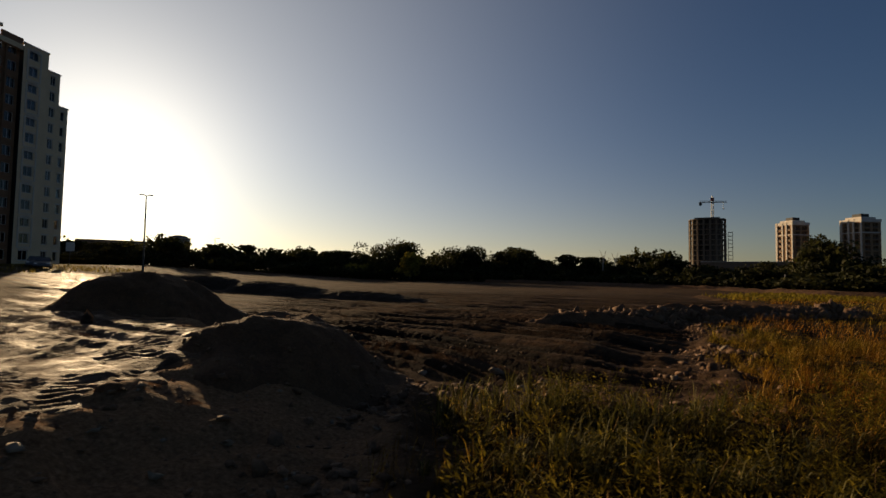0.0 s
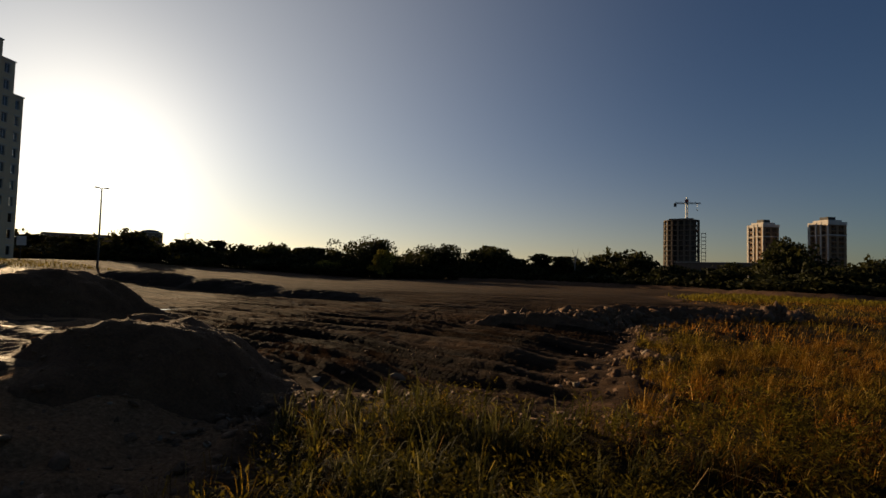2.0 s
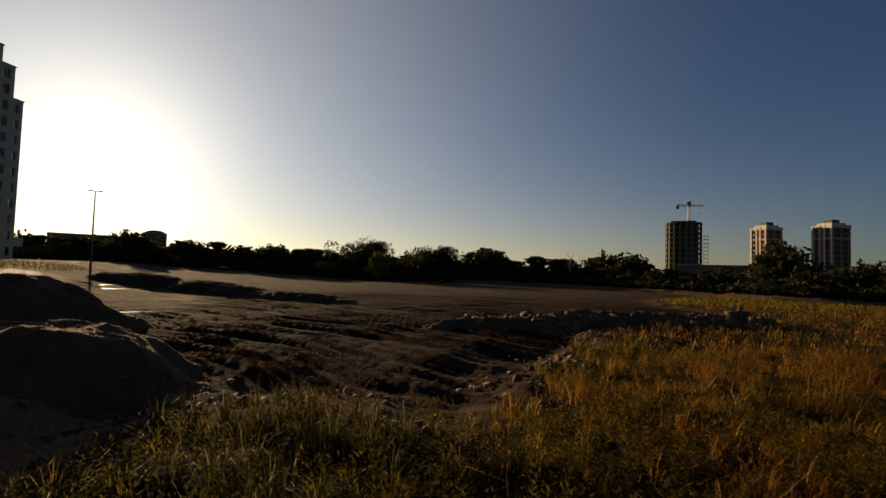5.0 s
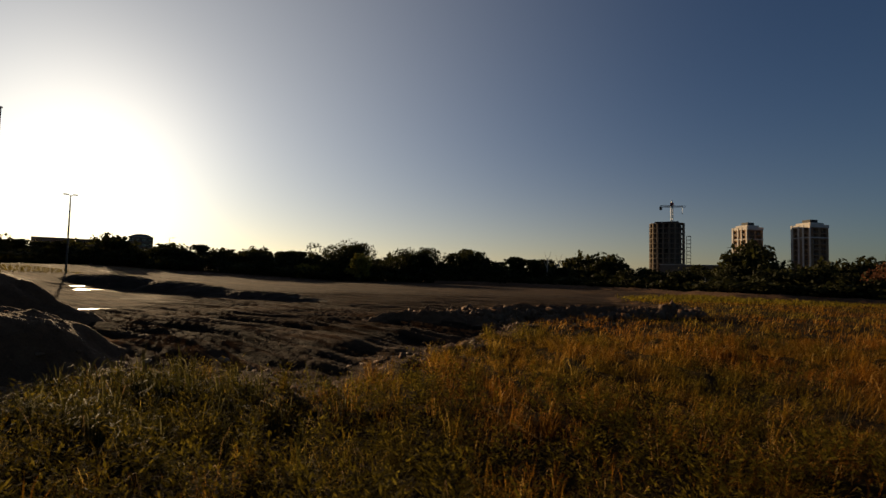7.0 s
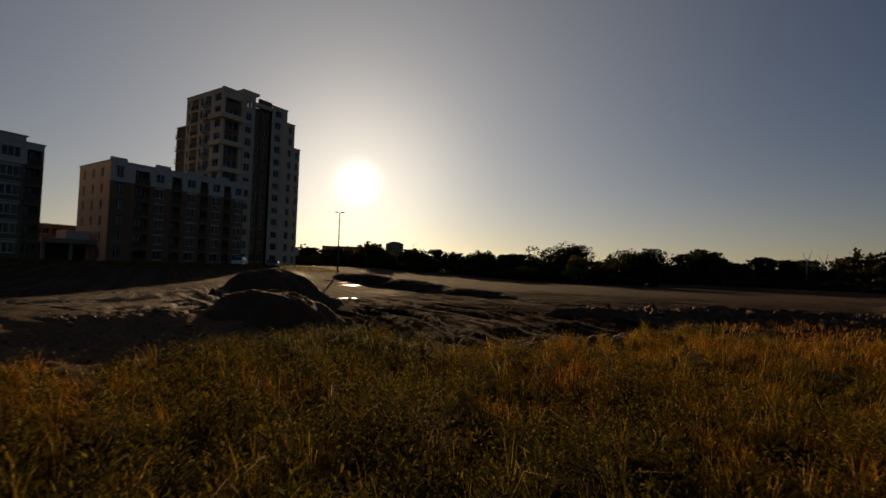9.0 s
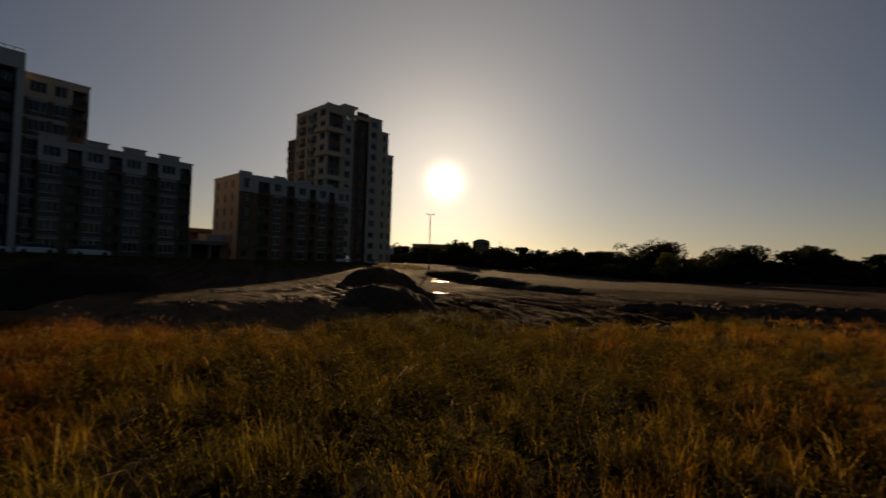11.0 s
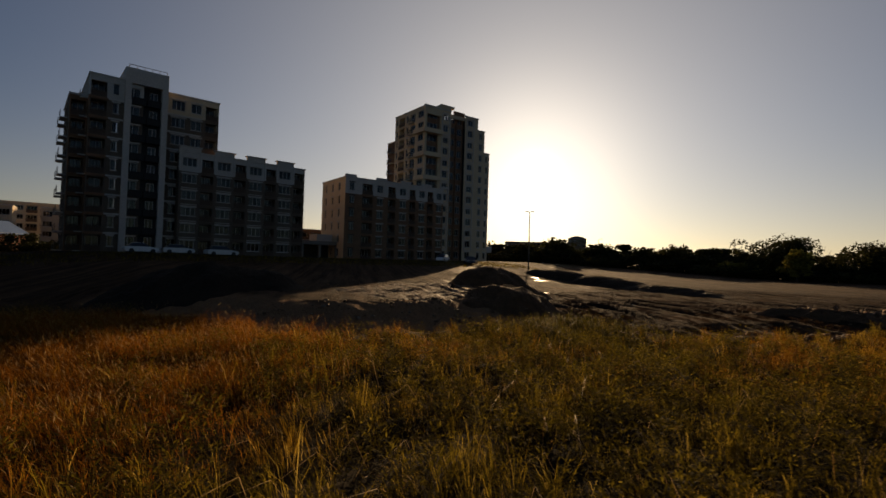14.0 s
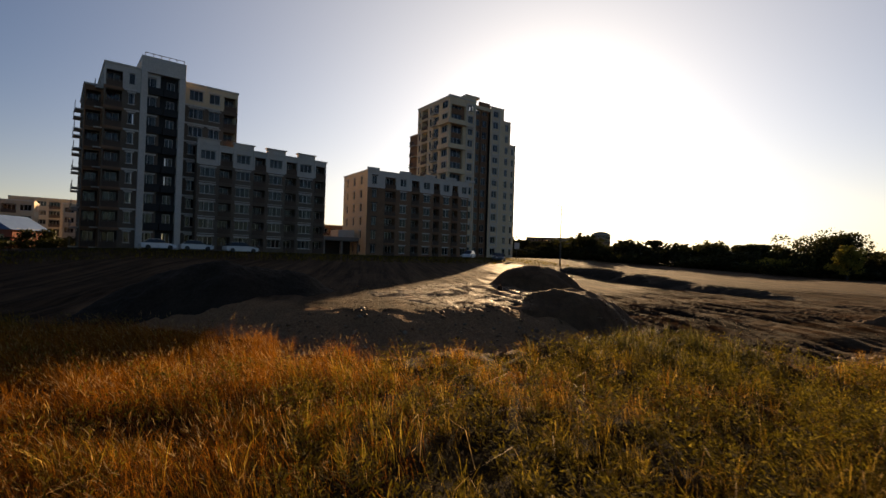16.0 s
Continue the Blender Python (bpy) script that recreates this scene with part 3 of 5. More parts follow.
def tussocks(name, n, area, density, per, tall, wide, spread, mat, label):
    """Clumps whose blades arch outwards from one root: seven points a blade."""
    cx, cy = scatter(n, *area, density, rs)
    k = len(cx)
    size = rs.uniform(0.6, 1.25, k) * (0.9 + 0.25 * wave(cx, cy, 3.2, 61))
    who = np.repeat(np.arange(k), per)
    m = len(who)
    a = rs.uniform(0, 6.283, m)
    rad = 0.13 * np.sqrt(rs.uniform(0, 1, m)) * size[who]
    out = np.stack([np.cos(a), np.sin(a)], 1)
    x, y = cx[who] + out[:, 0] * rad, cy[who] + out[:, 1] * rad
    z = height(x, y) - 0.03
    length = tall * size[who] * rs.uniform(0.45, 1.1, m)
    way = out * (spread * rs.uniform(0.1, 1.2, m))[:, None] + WIND * (0.45 * rs.uniform(0.3, 1.6, m))[:, None] + rs.normal(0, 0.1, (m, 2))
    bend = (way ** 2).sum(1, keepdims=True)
    yaw = a + 1.57 + rs.normal(0, 0.5, m)
    side = np.stack([np.cos(yaw), np.sin(yaw), np.zeros(m)], 1) * (wide * rs.uniform(0.6, 1.5, m) * 0.5)[:, None]
    base = np.stack([x, y, z], 1)
    L = length[:, None]
    p1 = base + np.concatenate([way * 0.14, np.full((m, 1), 0.42)], 1) * L
    p2 = base + np.concatenate([way * 0.48, (0.78 - 0.12 * bend).clip(0.4)], 1) * L
    p3 = base + np.concatenate([way * 0.98, (1.0 - 0.55 * bend).clip(0.15)], 1) * L
    co = np.stack([base - side, base + side, p1 + side, p1 - side, p2 + side * 0.7, p2 - side * 0.7, p3], 1).reshape(-1, 3)
    o = (np.arange(m) * 7)[:, None]
    tri = np.concatenate([o + q for q in ([0, 1, 2], [0, 2, 3], [3, 2, 4], [3, 4, 5], [5, 4, 6])], 1).reshape(-1, 3)
    return tagged(arrays(name, co, tri, mat), label, "grass", kind="stuff")


def weeds(name, n, area, density, leaves, tall, mat, label):
    """Bushy herbs: small leaves up a cluster of stems."""
    cx, cy = scatter(n, *area, density, rs)
    k = len(cx)
    size = rs.uniform(0.6, 1.3, k)
    who = np.repeat(np.arange(k), leaves)
    m = len(who)
    up = rs.uniform(0.12, 1.0, m)
    a = rs.uniform(0, 6.283, m)
    rad = (0.05 + 0.2 * up * rs.uniform(0.2, 1, m)) * size[who]
    x = cx[who] + np.cos(a) * rad + WIND[0] * up * 0.1
    y = cy[who] + np.sin(a) * rad + WIND[1] * up * 0.1
    p = np.stack([x, y, height(cx, cy)[who] + up * tall * size[who]], 1)
    s = (0.022 + 0.034 * rs.uniform(0, 1, m) * (1.2 - up * 0.6))[:, None] * size[who][:, None]
    d = np.stack([np.cos(a), np.sin(a), rs.uniform(-0.2, 0.9, m)], 1)
    e = np.stack([-np.sin(a), np.cos(a), rs.normal(0, 0.3, m)], 1)
    co = np.stack([p, p + d * s + e * s * 0.32, p + d * s * 2.1, p + d * s - e * s * 0.32], 1).reshape(-1, 3)
    o = (np.arange(m) * 4)[:, None]
    return tagged(arrays(name, co, np.concatenate([o + [0, 1, 2], o + [0, 2, 3]], 1).reshape(-1, 3), mat), label, "weeds", kind="stuff")


def lushness(x, y):
    """Where herbs and greener growth stand among the dry grass."""
    return np.clip(0.4 + 0.6 * wave(x, y, 6.0, 91) + 0.8 * np.exp(-((x - 9) ** 2 + (y + 1) ** 2) / 60), 0, 1)


def hollow(x, y):
    """A damper hollow where green herbs crowd out the dry grass."""
    return np.exp(-((x - 7) ** 2 / 55 + (y - 4) ** 2 / 50)) * np.clip(0.75 + 0.8 * wave(x, y, 4.0, 95), 0.1, 1)


def reedy(x, y):
    """The wet foot of the bank, where reeds stand instead of dry grass."""
    return np.exp(-((x - 2.2) ** 2 / 14 + (y - 9.2) ** 2 / 12))


field("grass", 620000, NEAR, lambda x, y: on_grass(x, y) * tufty(x, y) * (1 - 0.6 * hollow(x, y)) * (1 - 0.8 * reedy(x, y)), 0.6, 0.0085, 0.7, GRASS, "tall dry golden and green grass bent by wind", 0.035)
tussocks("grass_tussocks", 11500, NEAR, lambda x, y: on_grass(x, y) * np.clip(0.55 + 0.6 * wave(x, y, 2.4, 53), 0, 1) * np.clip(0.9 + 1.6 * wave(x, y, 3.4, 54), 0, 1) * (1 - 0.6 * hollow(x, y)) * (1 - 0.85 * reedy(x, y)), 26, 0.78, 0.0095, 0.8, GRASS, "arching tussocks of dry golden grass")
field("plume_grass", 150000, (-12, 10, -16, -1), lambda x, y: on_grass(x, y) * np.clip(0.75 + 0.6 * wave(x, y, 1.7, 93), 0.05, 1) * smooth01((7 - x - 0.8 * (y + 6)) / 6), 0.85, 0.006, 0.55, PLUME, "tall rust-gold plume grass bent by wind", 0.22)
weeds("weeds", 11000, NEAR, lambda x, y: on_grass(x, y) * lushness(x, y) ** 1.5, 62, 0.6, WEED, "bushy green weeds among the dry grass")
weeds("herbs", 6500, (-2, 18, -6, 14), lambda x, y: on_grass(x, y) * hollow(x, y), 60, 0.55, HERB, "dark green leafy herbs in a damp hollow")
tussocks("reed_grass", 900, (-1.5, 7.5, 4.0, 13.5), lambda x, y: on_grass(x, y, 0.6) * np.clip(1.3 * reedy(x, y), 0, 1) * np.clip(0.6 + 0.8 * wave(x, y, 1.8, 97), 0.05, 1), 16, 0.9, 0.019, 0.6, REED, "tall green reed grass at the foot of the earth slope")
field("dry_stalks", 420, (0, 20, -9, 9), lambda x, y: on_grass(x, y), 1.25, 0.011, 0.95, SEED, "long pale dry stalks bent over the grass", 0.6)
field("far_grass", 420000, (-70, 80, -26, 66), lambda x, y: on_grass(x, y, 2.0) * tufty(x, y) * ~in_near(x, y), 0.62, 0.023, 0.6, GRASS, "tall dry golden grass further over the field")
field("distant_grass", 80000, (20, 190, 50, 140), lambda x, y: on_grass(x, y, 3.0) * (y > 62), 0.6, 0.13, 0.3, FAR_GRASS, "olive and golden grass in front of the wood")
field("verge_grass", 24000, (-64, -46, -30, 75), lambda x, y: tufty(x, y), 0.5, 0.06, 0.3, WEED, "dark green verge grass along the road")


# ---- trees ----
def crown_mesh(name, seed, tall, wide, lobes, leaves, size, low=0.25, mat=None):
    r = np.random.RandomState(seed)
    cen = np.stack([r.normal(0, wide * 0.30, lobes), r.normal(0, wide * 0.30, lobes), tall * r.uniform(low + 0.12, 0.86, lobes)], 1)
    cen[:, :2] *= (1.15 - 0.75 * np.abs(cen[:, 2:] / tall - 0.5))
    rad = wide * r.uniform(0.16, 0.30, lobes)
    k = r.randint(0, lobes, leaves)
    v = r.normal(0, 1, (leaves, 3))
    v /= np.linalg.norm(v, axis=1, keepdims=True)
    p = cen[k] + v * (rad[k] * r.uniform(0.55, 1.12, leaves) ** 0.6)[:, None] * np.array([1, 1, 0.85])
    p[:, 2] = np.maximum(p[:, 2], tall * low * 0.5)
    a = r.normal(0, 1, (leaves, 3))
    a /= np.linalg.norm(a, axis=1, keepdims=True)
    b = np.cross(a, v)
    b /= np.linalg.norm(b, axis=1, keepdims=True) + 1e-6
    s = (size * r.uniform(0.5, 1.5, leaves))[:, None]
    co = np.stack([p - a * s, p + b * s * 0.6, p + a * s, p - b * s * 0.6 + v * s * 0.3], 1).reshape(-1, 3)
    o = (np.arange(leaves) * 4)[:, None]
    return co, np.concatenate([o + [0, 1, 2], o + [0, 2, 3]], 1).reshape(-1, 3), cen


def tree(seed, tall, wide, lobes, leaves, size, mat, label, low=0.25, category="tree", group="trees of the wood edge"):
    top = tagged(new("tree" if category == "tree" else "shrub"), label, category, group)
    co, tris, cen = crown_mesh("crown", seed, tall, wide, lobes, leaves, size, low)
    arrays("crown", co, tris, mat, top)
    bm = bmesh.new()
    r = random.Random(seed)
    tube(bm, (0, 0, -0.3), (0.1, 0, tall * 0.45), tall * 0.026, tall * 0.016)
    tube(bm, (0.1, 0, tall * 0.45), (0, 0.1, tall * 0.8), tall * 0.016, tall * 0.005)
    for c in cen[:9]:
        z = tall * r.uniform(low * 0.7, 0.5)
        tube(bm, (0.05, 0, z), Vector(c), tall * 0.009, tall * 0.003, 5)
    part("trunk", bm, BARK, top)
    return top


kinds = [tree(101, 9, 7.0, 40, 1400, 0.45, LEAF_DARK, "dark broadleaf tree of the wood edge"),
         tree(102, 8, 6.0, 34, 1250, 0.43, LEAF_MID, "rounded green broadleaf tree"),
         tree(103, 10, 4.6, 34, 1250, 0.42, LEAF_DARK, "slender dark broadleaf tree"),
         tree(104, 7, 7.0, 36, 1250, 0.44, LEAF_MID, "spreading leafy tree of the wood edge")]
shrubs = [tree(111, 3.2, 4.5, 16, 750, 0.24, LEAF_DARK, "low dark shrub under the trees", 0.05, "shrub", "shrubs under the trees"),
          tree(112, 2.6, 3.6, 14, 650, 0.22, LEAF_MID, "low green shrub under the trees", 0.05, "shrub", "shrubs under the trees")]
used = set()


def plant(kind, x, y, size, turn, wide=1.0):
    m = pose(x, y, ground_at(x, y) - 0.05, 0, 0, turn) @ Matrix.Diagonal((size * wide, size * wide, size, 1))
    if kind.name in used:
        return copy_thing(kind, m)
    used.add(kind.name)
    kind.matrix_basis = m
    return kind


def polar(az, d):
    return -math.sin(radians(az)) * d, math.cos(radians(az)) * d


def wood_line(az):
    """Metres from the origin to the front of the wood, by degrees to the left of +y."""
    return 152.0 if az > -6 else max(152 - (-6 - az) * 1.25, 114)


r = random.Random(8)
for step in range(190):
    az = 56 - step * 0.6 + r.uniform(-0.25, 0.25)
    row = step % 3
    d = wood_line(az) + row * 8 + r.uniform(-3, 3)
    tall = (0.78 if az < -26 else 0.98 if az < -12 else 1.05 if az < -2 else 0.84 if az < 11 else 0.96 if az < 22 else 0.86 if az < 29 else 0.8) * r.uniform(0.6, 1.3) * (1.0 + 0.06 * row) * (1 + 0.14 * float(wave(az, az, 9.0, 66)))
    k = kinds[r.randrange(4)]
    plant(k, *polar(az, d), tall, r.uniform(0, 360), r.uniform(0.75, 1.15) if az < 8 else r.uniform(1.0, 1.4))
for step in range(150):
    az = 48 - step * 0.68 + r.uniform(-0.4, 0.4)
    d = wood_line(az) - 7 + r.uniform(-2, 4)
    plant(shrubs[r.randrange(2)], *polar(az, d), r.uniform(0.75, 1.35), r.uniform(0, 360), r.uniform(1, 1.6))
# trees that stand out from the wood
plant(tree(121, 13.5, 14.0, 90, 11000, 0.36, LEAF_MID, "large round-headed tree before the wood", 0.12), -19.8, 148.0, 0.86, 20)
plant(tree(122, 11.5, 13.5, 80, 9000, 0.36, LEAF_DARK, "broad dark tree with a flat crown", 0.12), 0.8, 157, 0.92, 70)
plant(tree(123, 10.2, 4.4, 40, 4200, 0.28, LEAF_YELLOW, "narrow yellowing poplar in front of a large tree", 0.1), -13.9, 134.0, 0.84, 0)
plant(tree(124, 11.5, 6.8, 60, 6500, 0.27, LEAF_DARK, "tall dark tree above the wood edge", 0.15), 92.8, 127.2, 1.28, 0, 0.8)
plant(tree(125, 4.0, 7.5, 26, 2600, 0.2, LEAF_YELLOW, "yellow-green bush at the foot of the trees", 0.05, "shrub"), -31, 143, 1.0, 0)
plant(tree(126, 6.5, 6.0, 26, 2200, 0.2, LEAF_RED, "rust-red autumn bush at the field edge", 0.05, "shrub"), 80.5, 73.5, 1.0, 0)
# a pale dead trunk among them
BLEACHED = plain("bleached_wood", (0.35, 0.31, 0.26), 0.8)
dead = tagged(new("dead_tree"), "bleached bare dead tree before the dark wood", "dead tree")
dead.matrix_basis = pose(61.5, 94, ground_at(61.5, 94))
for nm, a, b, r0, r1 in (("trunk", (0, 0, -0.2), (0.1, 0, 3.6), 0.17, 0.08), ("branch", (0.05, 0, 2.2), (0.6, 0.1, 3.1), 0.05, 0.02), ("branch", (0.05, 0, 2.6), (-0.5, 0.1, 3.3), 0.05, 0.02)):
    bm = bmesh.new()
    tube(bm, a, b, r0, r1)
    part(nm, bm, BLEACHED, dead)
for dx, dy, tall in ((38.2, 131.0, 9.6), (41.0, 130.0, 8.8)):
    snag = tagged(new("dead_tree"), "bleached dead tree with forked bare limbs above the wood", "dead tree")
    snag.matrix_basis = pose(dx, dy, ground_at(dx, dy))
    for nm, a, b, r0, r1 in (("trunk", (0, 0, -0.2), (0.15, 0, tall * 0.8), 0.2, 0.1), ("branch", (0.12, 0, tall * 0.6), (1.0, 0.1, tall), 0.09, 0.03), ("branch", (0.14, 0, tall * 0.7), (-0.7, 0.1, tall * 0.97), 0.08, 0.03), ("branch", (0.1, 0, tall * 0.5), (-1.1, 0.2, tall * 0.8), 0.07, 0.03)):
        bm = bmesh.new()
        tube(bm, a, b, r0, r1)
        part(nm, bm, BLEACHED, snag)
# dark bushes before the far houses
for k in range(16):
    plant(shrubs[k % 2], -86 - r.uniform(0, 8), -27 + k * 1.55 + r.uniform(-0.5, 0.5), r.uniform(0.45, 0.8), r.uniform(0, 360), r.uniform(0.9, 1.3))
# verge with a low bank before the wood on the far side of the field
n = 90
v, f = [], []
for i in range(n):
    az = -3 - i * 0.62
    d = wood_line(az) - 13
    for j, (off, up) in enumerate(((-2.2, -0.1), (-0.6, 0.75), (1.2, 0.7), (3.0, -0.1))):
        x, y = polar(az, d + off)
        v.append((x, y, ground_at(x, y) + up + (0.18 * float(wave(x, y, 6, 71)) if 0 < j < 3 else 0)))
for i in range(n - 1):
    for j in range(3):
        k = i * 4 + j
        f.append((k, k + 1, k + 5, k + 4))
tagged(raw("earth_bank", v, f, MOUND, smooth=True), "low dark earth bank along the wood", "bank", kind="structure")


# ---- buildings ----
GREY_STONE = mottled("grey_cladding", (0.1, 0.072, 0.05), (0.175, 0.127, 0.09), 0.6, 0.85, 14)
BROWN_BRICK = mottled("brown_brick", (0.15, 0.078, 0.042), (0.27, 0.148, 0.082), 0.7, 0.85, 16)
WHITE_WALL = mottled("white_render", (0.46, 0.41, 0.35), (0.6, 0.54, 0.47), 0.4, 0.8, 12, 0.15, 0.006)
CREAM_WALL = mottled("cream_render", (0.56, 0.43, 0.27), (0.72, 0.56, 0.36), 0.4, 0.8, 12, 0.15, 0.006)
DARK_PANEL = mottled("dark_panels", (0.012, 0.011, 0.01), (0.028, 0.025, 0.023), 1.0, 0.65, 8, 0.1, 0.004)
CONCRETE = mottled("raw_concrete", (0.16, 0.145, 0.125), (0.3, 0.27, 0.23), 0.8, 0.9, 9)
ROOF = mottled("roof_felt", (0.06, 0.058, 0.056), (0.11, 0.105, 0.1), 0.5, 0.9)
# dark tone that puts the dimness of unlit rooms into the colour
DIM_INSIDE = plain("painted_dim", (0.05, 0.045, 0.04), 0.9)
CURTAIN = plain("curtains", (0.62, 0.58, 0.5), 0.9)
FRAME = plain("window_frames", (0.5, 0.48, 0.45), 0.5)
RAIL = plain("dark_railing", (0.05, 0.05, 0.05), 0.4, 0.6)
PARAPET = mottled("brown_parapet", (0.06, 0.036, 0.024), (0.11, 0.066, 0.042), 0.9, 0.7)
BEIGE = mottled("beige_wall", (0.4, 0.32, 0.22), (0.55, 0.45, 0.32), 0.3, 0.85)

GLASS, gn, gl, gb = material("window_glass", 0.03)
gn.remove(gb)
fres, trans, gloss, gmix = gn.new("ShaderNodeFresnel"), gn.new("ShaderNodeBsdfTransparent"), gn.new("ShaderNodeBsdfGlossy"), gn.new("ShaderNodeMixShader")
fres.inputs["IOR"].default_value = 1.45
trans.inputs["Color"].default_value = (0.55, 0.58, 0.6, 1)
gloss.inputs["Roughness"].default_value = 0.03
gl.new(fres.outputs["Fac"], gmix.inputs["Fac"])
gl.new(trans.outputs["BSDF"], gmix.inputs[1])
gl.new(gloss.outputs["BSDF"], gmix.inputs[2])
gl.new(gmix.outputs["Shader"], gn["Material Output"].inputs["Surface"])

meshes = {}


def shared(key, name, build, mat, parent, m, label=""):
    """A part whose mesh is built once for each key. Local places: x along, y inward, z up."""
    if key not in meshes:
        bm = bmesh.new()
        build(bm)
        meshes[key] = bpy.data.meshes.new(name)
        bm.to_mesh(meshes[key])
        bm.free()
        meshes[key].materials.append(mat)
    ob = new(name, meshes[key])
    ob.parent, ob.matrix_basis = parent, m
    return tagged(ob, label)


def lattice(bm, xs, zs, holes, y0, y1):
    """One connected flat frame: a grid of bars with holes, from y0 to y1."""
    q = lambda *p: bm.faces.new([bm.verts.new(a) for a in p])
    solid = {(i, j) for i in range(len(xs) - 1) for j in range(len(zs) - 1)} - set(holes)
    for i, j in solid:
        x0, x1, z0, z1 = xs[i], xs[i + 1], zs[j], zs[j + 1]
        q((x0, y0, z0), (x1, y0, z0), (x1, y0, z1), (x0, y0, z1))
        q((x0, y1, z0), (x0, y1, z1), (x1, y1, z1), (x1, y1, z0))
        for (a, b), p in (((i + 1, j), ((x1, y0, z0), (x1, y1, z0), (x1, y1, z1), (x1, y0, z1))), ((i - 1, j), ((x0, y1, z0), (x0, y0, z0), (x0, y0, z1), (x0, y1, z1))),
                          ((i, j + 1), ((x0, y0, z1), (x1, y0, z1), (x1, y1, z1), (x0, y1, z1))), ((i, j - 1), ((x0, y1, z0), (x1, y1, z0), (x1, y0, z0), (x0, y0, z0)))):
            if (a, b) not in solid:
                q(*p)
    bmesh.ops.remove_doubles(bm, verts=bm.verts[:], dist=0.0005)


def window(parent, m, w, h, r, detail=True):
    lights = 3 if w > 1.9 else 2 if w > 1.0 else 1

    def frame_of(bm):
        xs = [0, 0.07]
        for k in range(1, lights):
            xs += [w * k / lights - 0.04, w * k / lights + 0.04]
        xs += [w - 0.07, w]
        lattice(bm, xs, [0, 0.07, h - 0.07, h], [(2 * k + 1, 1) for k in range(lights)], 0, 0.09)

    win = shared(("win", round(w, 2), round(h, 2)), "window", frame_of, FRAME, parent, m)
    shared(("pane", round(w, 2), round(h, 2)), "pane", lambda bm: box(bm, 0.07, w - 0.07, 0.035, 0.05, 0.07, h - 0.07), GLASS, win, Matrix())
    if detail:
        for k, a in enumerate((0.1, None)):
            if r.random() < 0.3:
                continue
            wide = (0.28, 0.42, 0.2)[r.randrange(3)]
            at = a if a else w - 0.1 - w * wide

            def cloth(bm):
                n = 9
                for z in (0.05, h - 0.08):
                    for j in range(n):
                        bm.verts.new((w * wide * j / (n - 1), 0.2 + 0.05 * (j % 2), z))
                bm.verts.ensure_lookup_table()
                for j in range(n - 1):
                    bm.faces.new([bm.verts[i] for i in (j, j + 1, n + j + 1, n + j)])

            shared(("cloth", round(w, 2), round(h, 2), wide), "curtain", cloth, CURTAIN, win, pose(at, 0, 0))


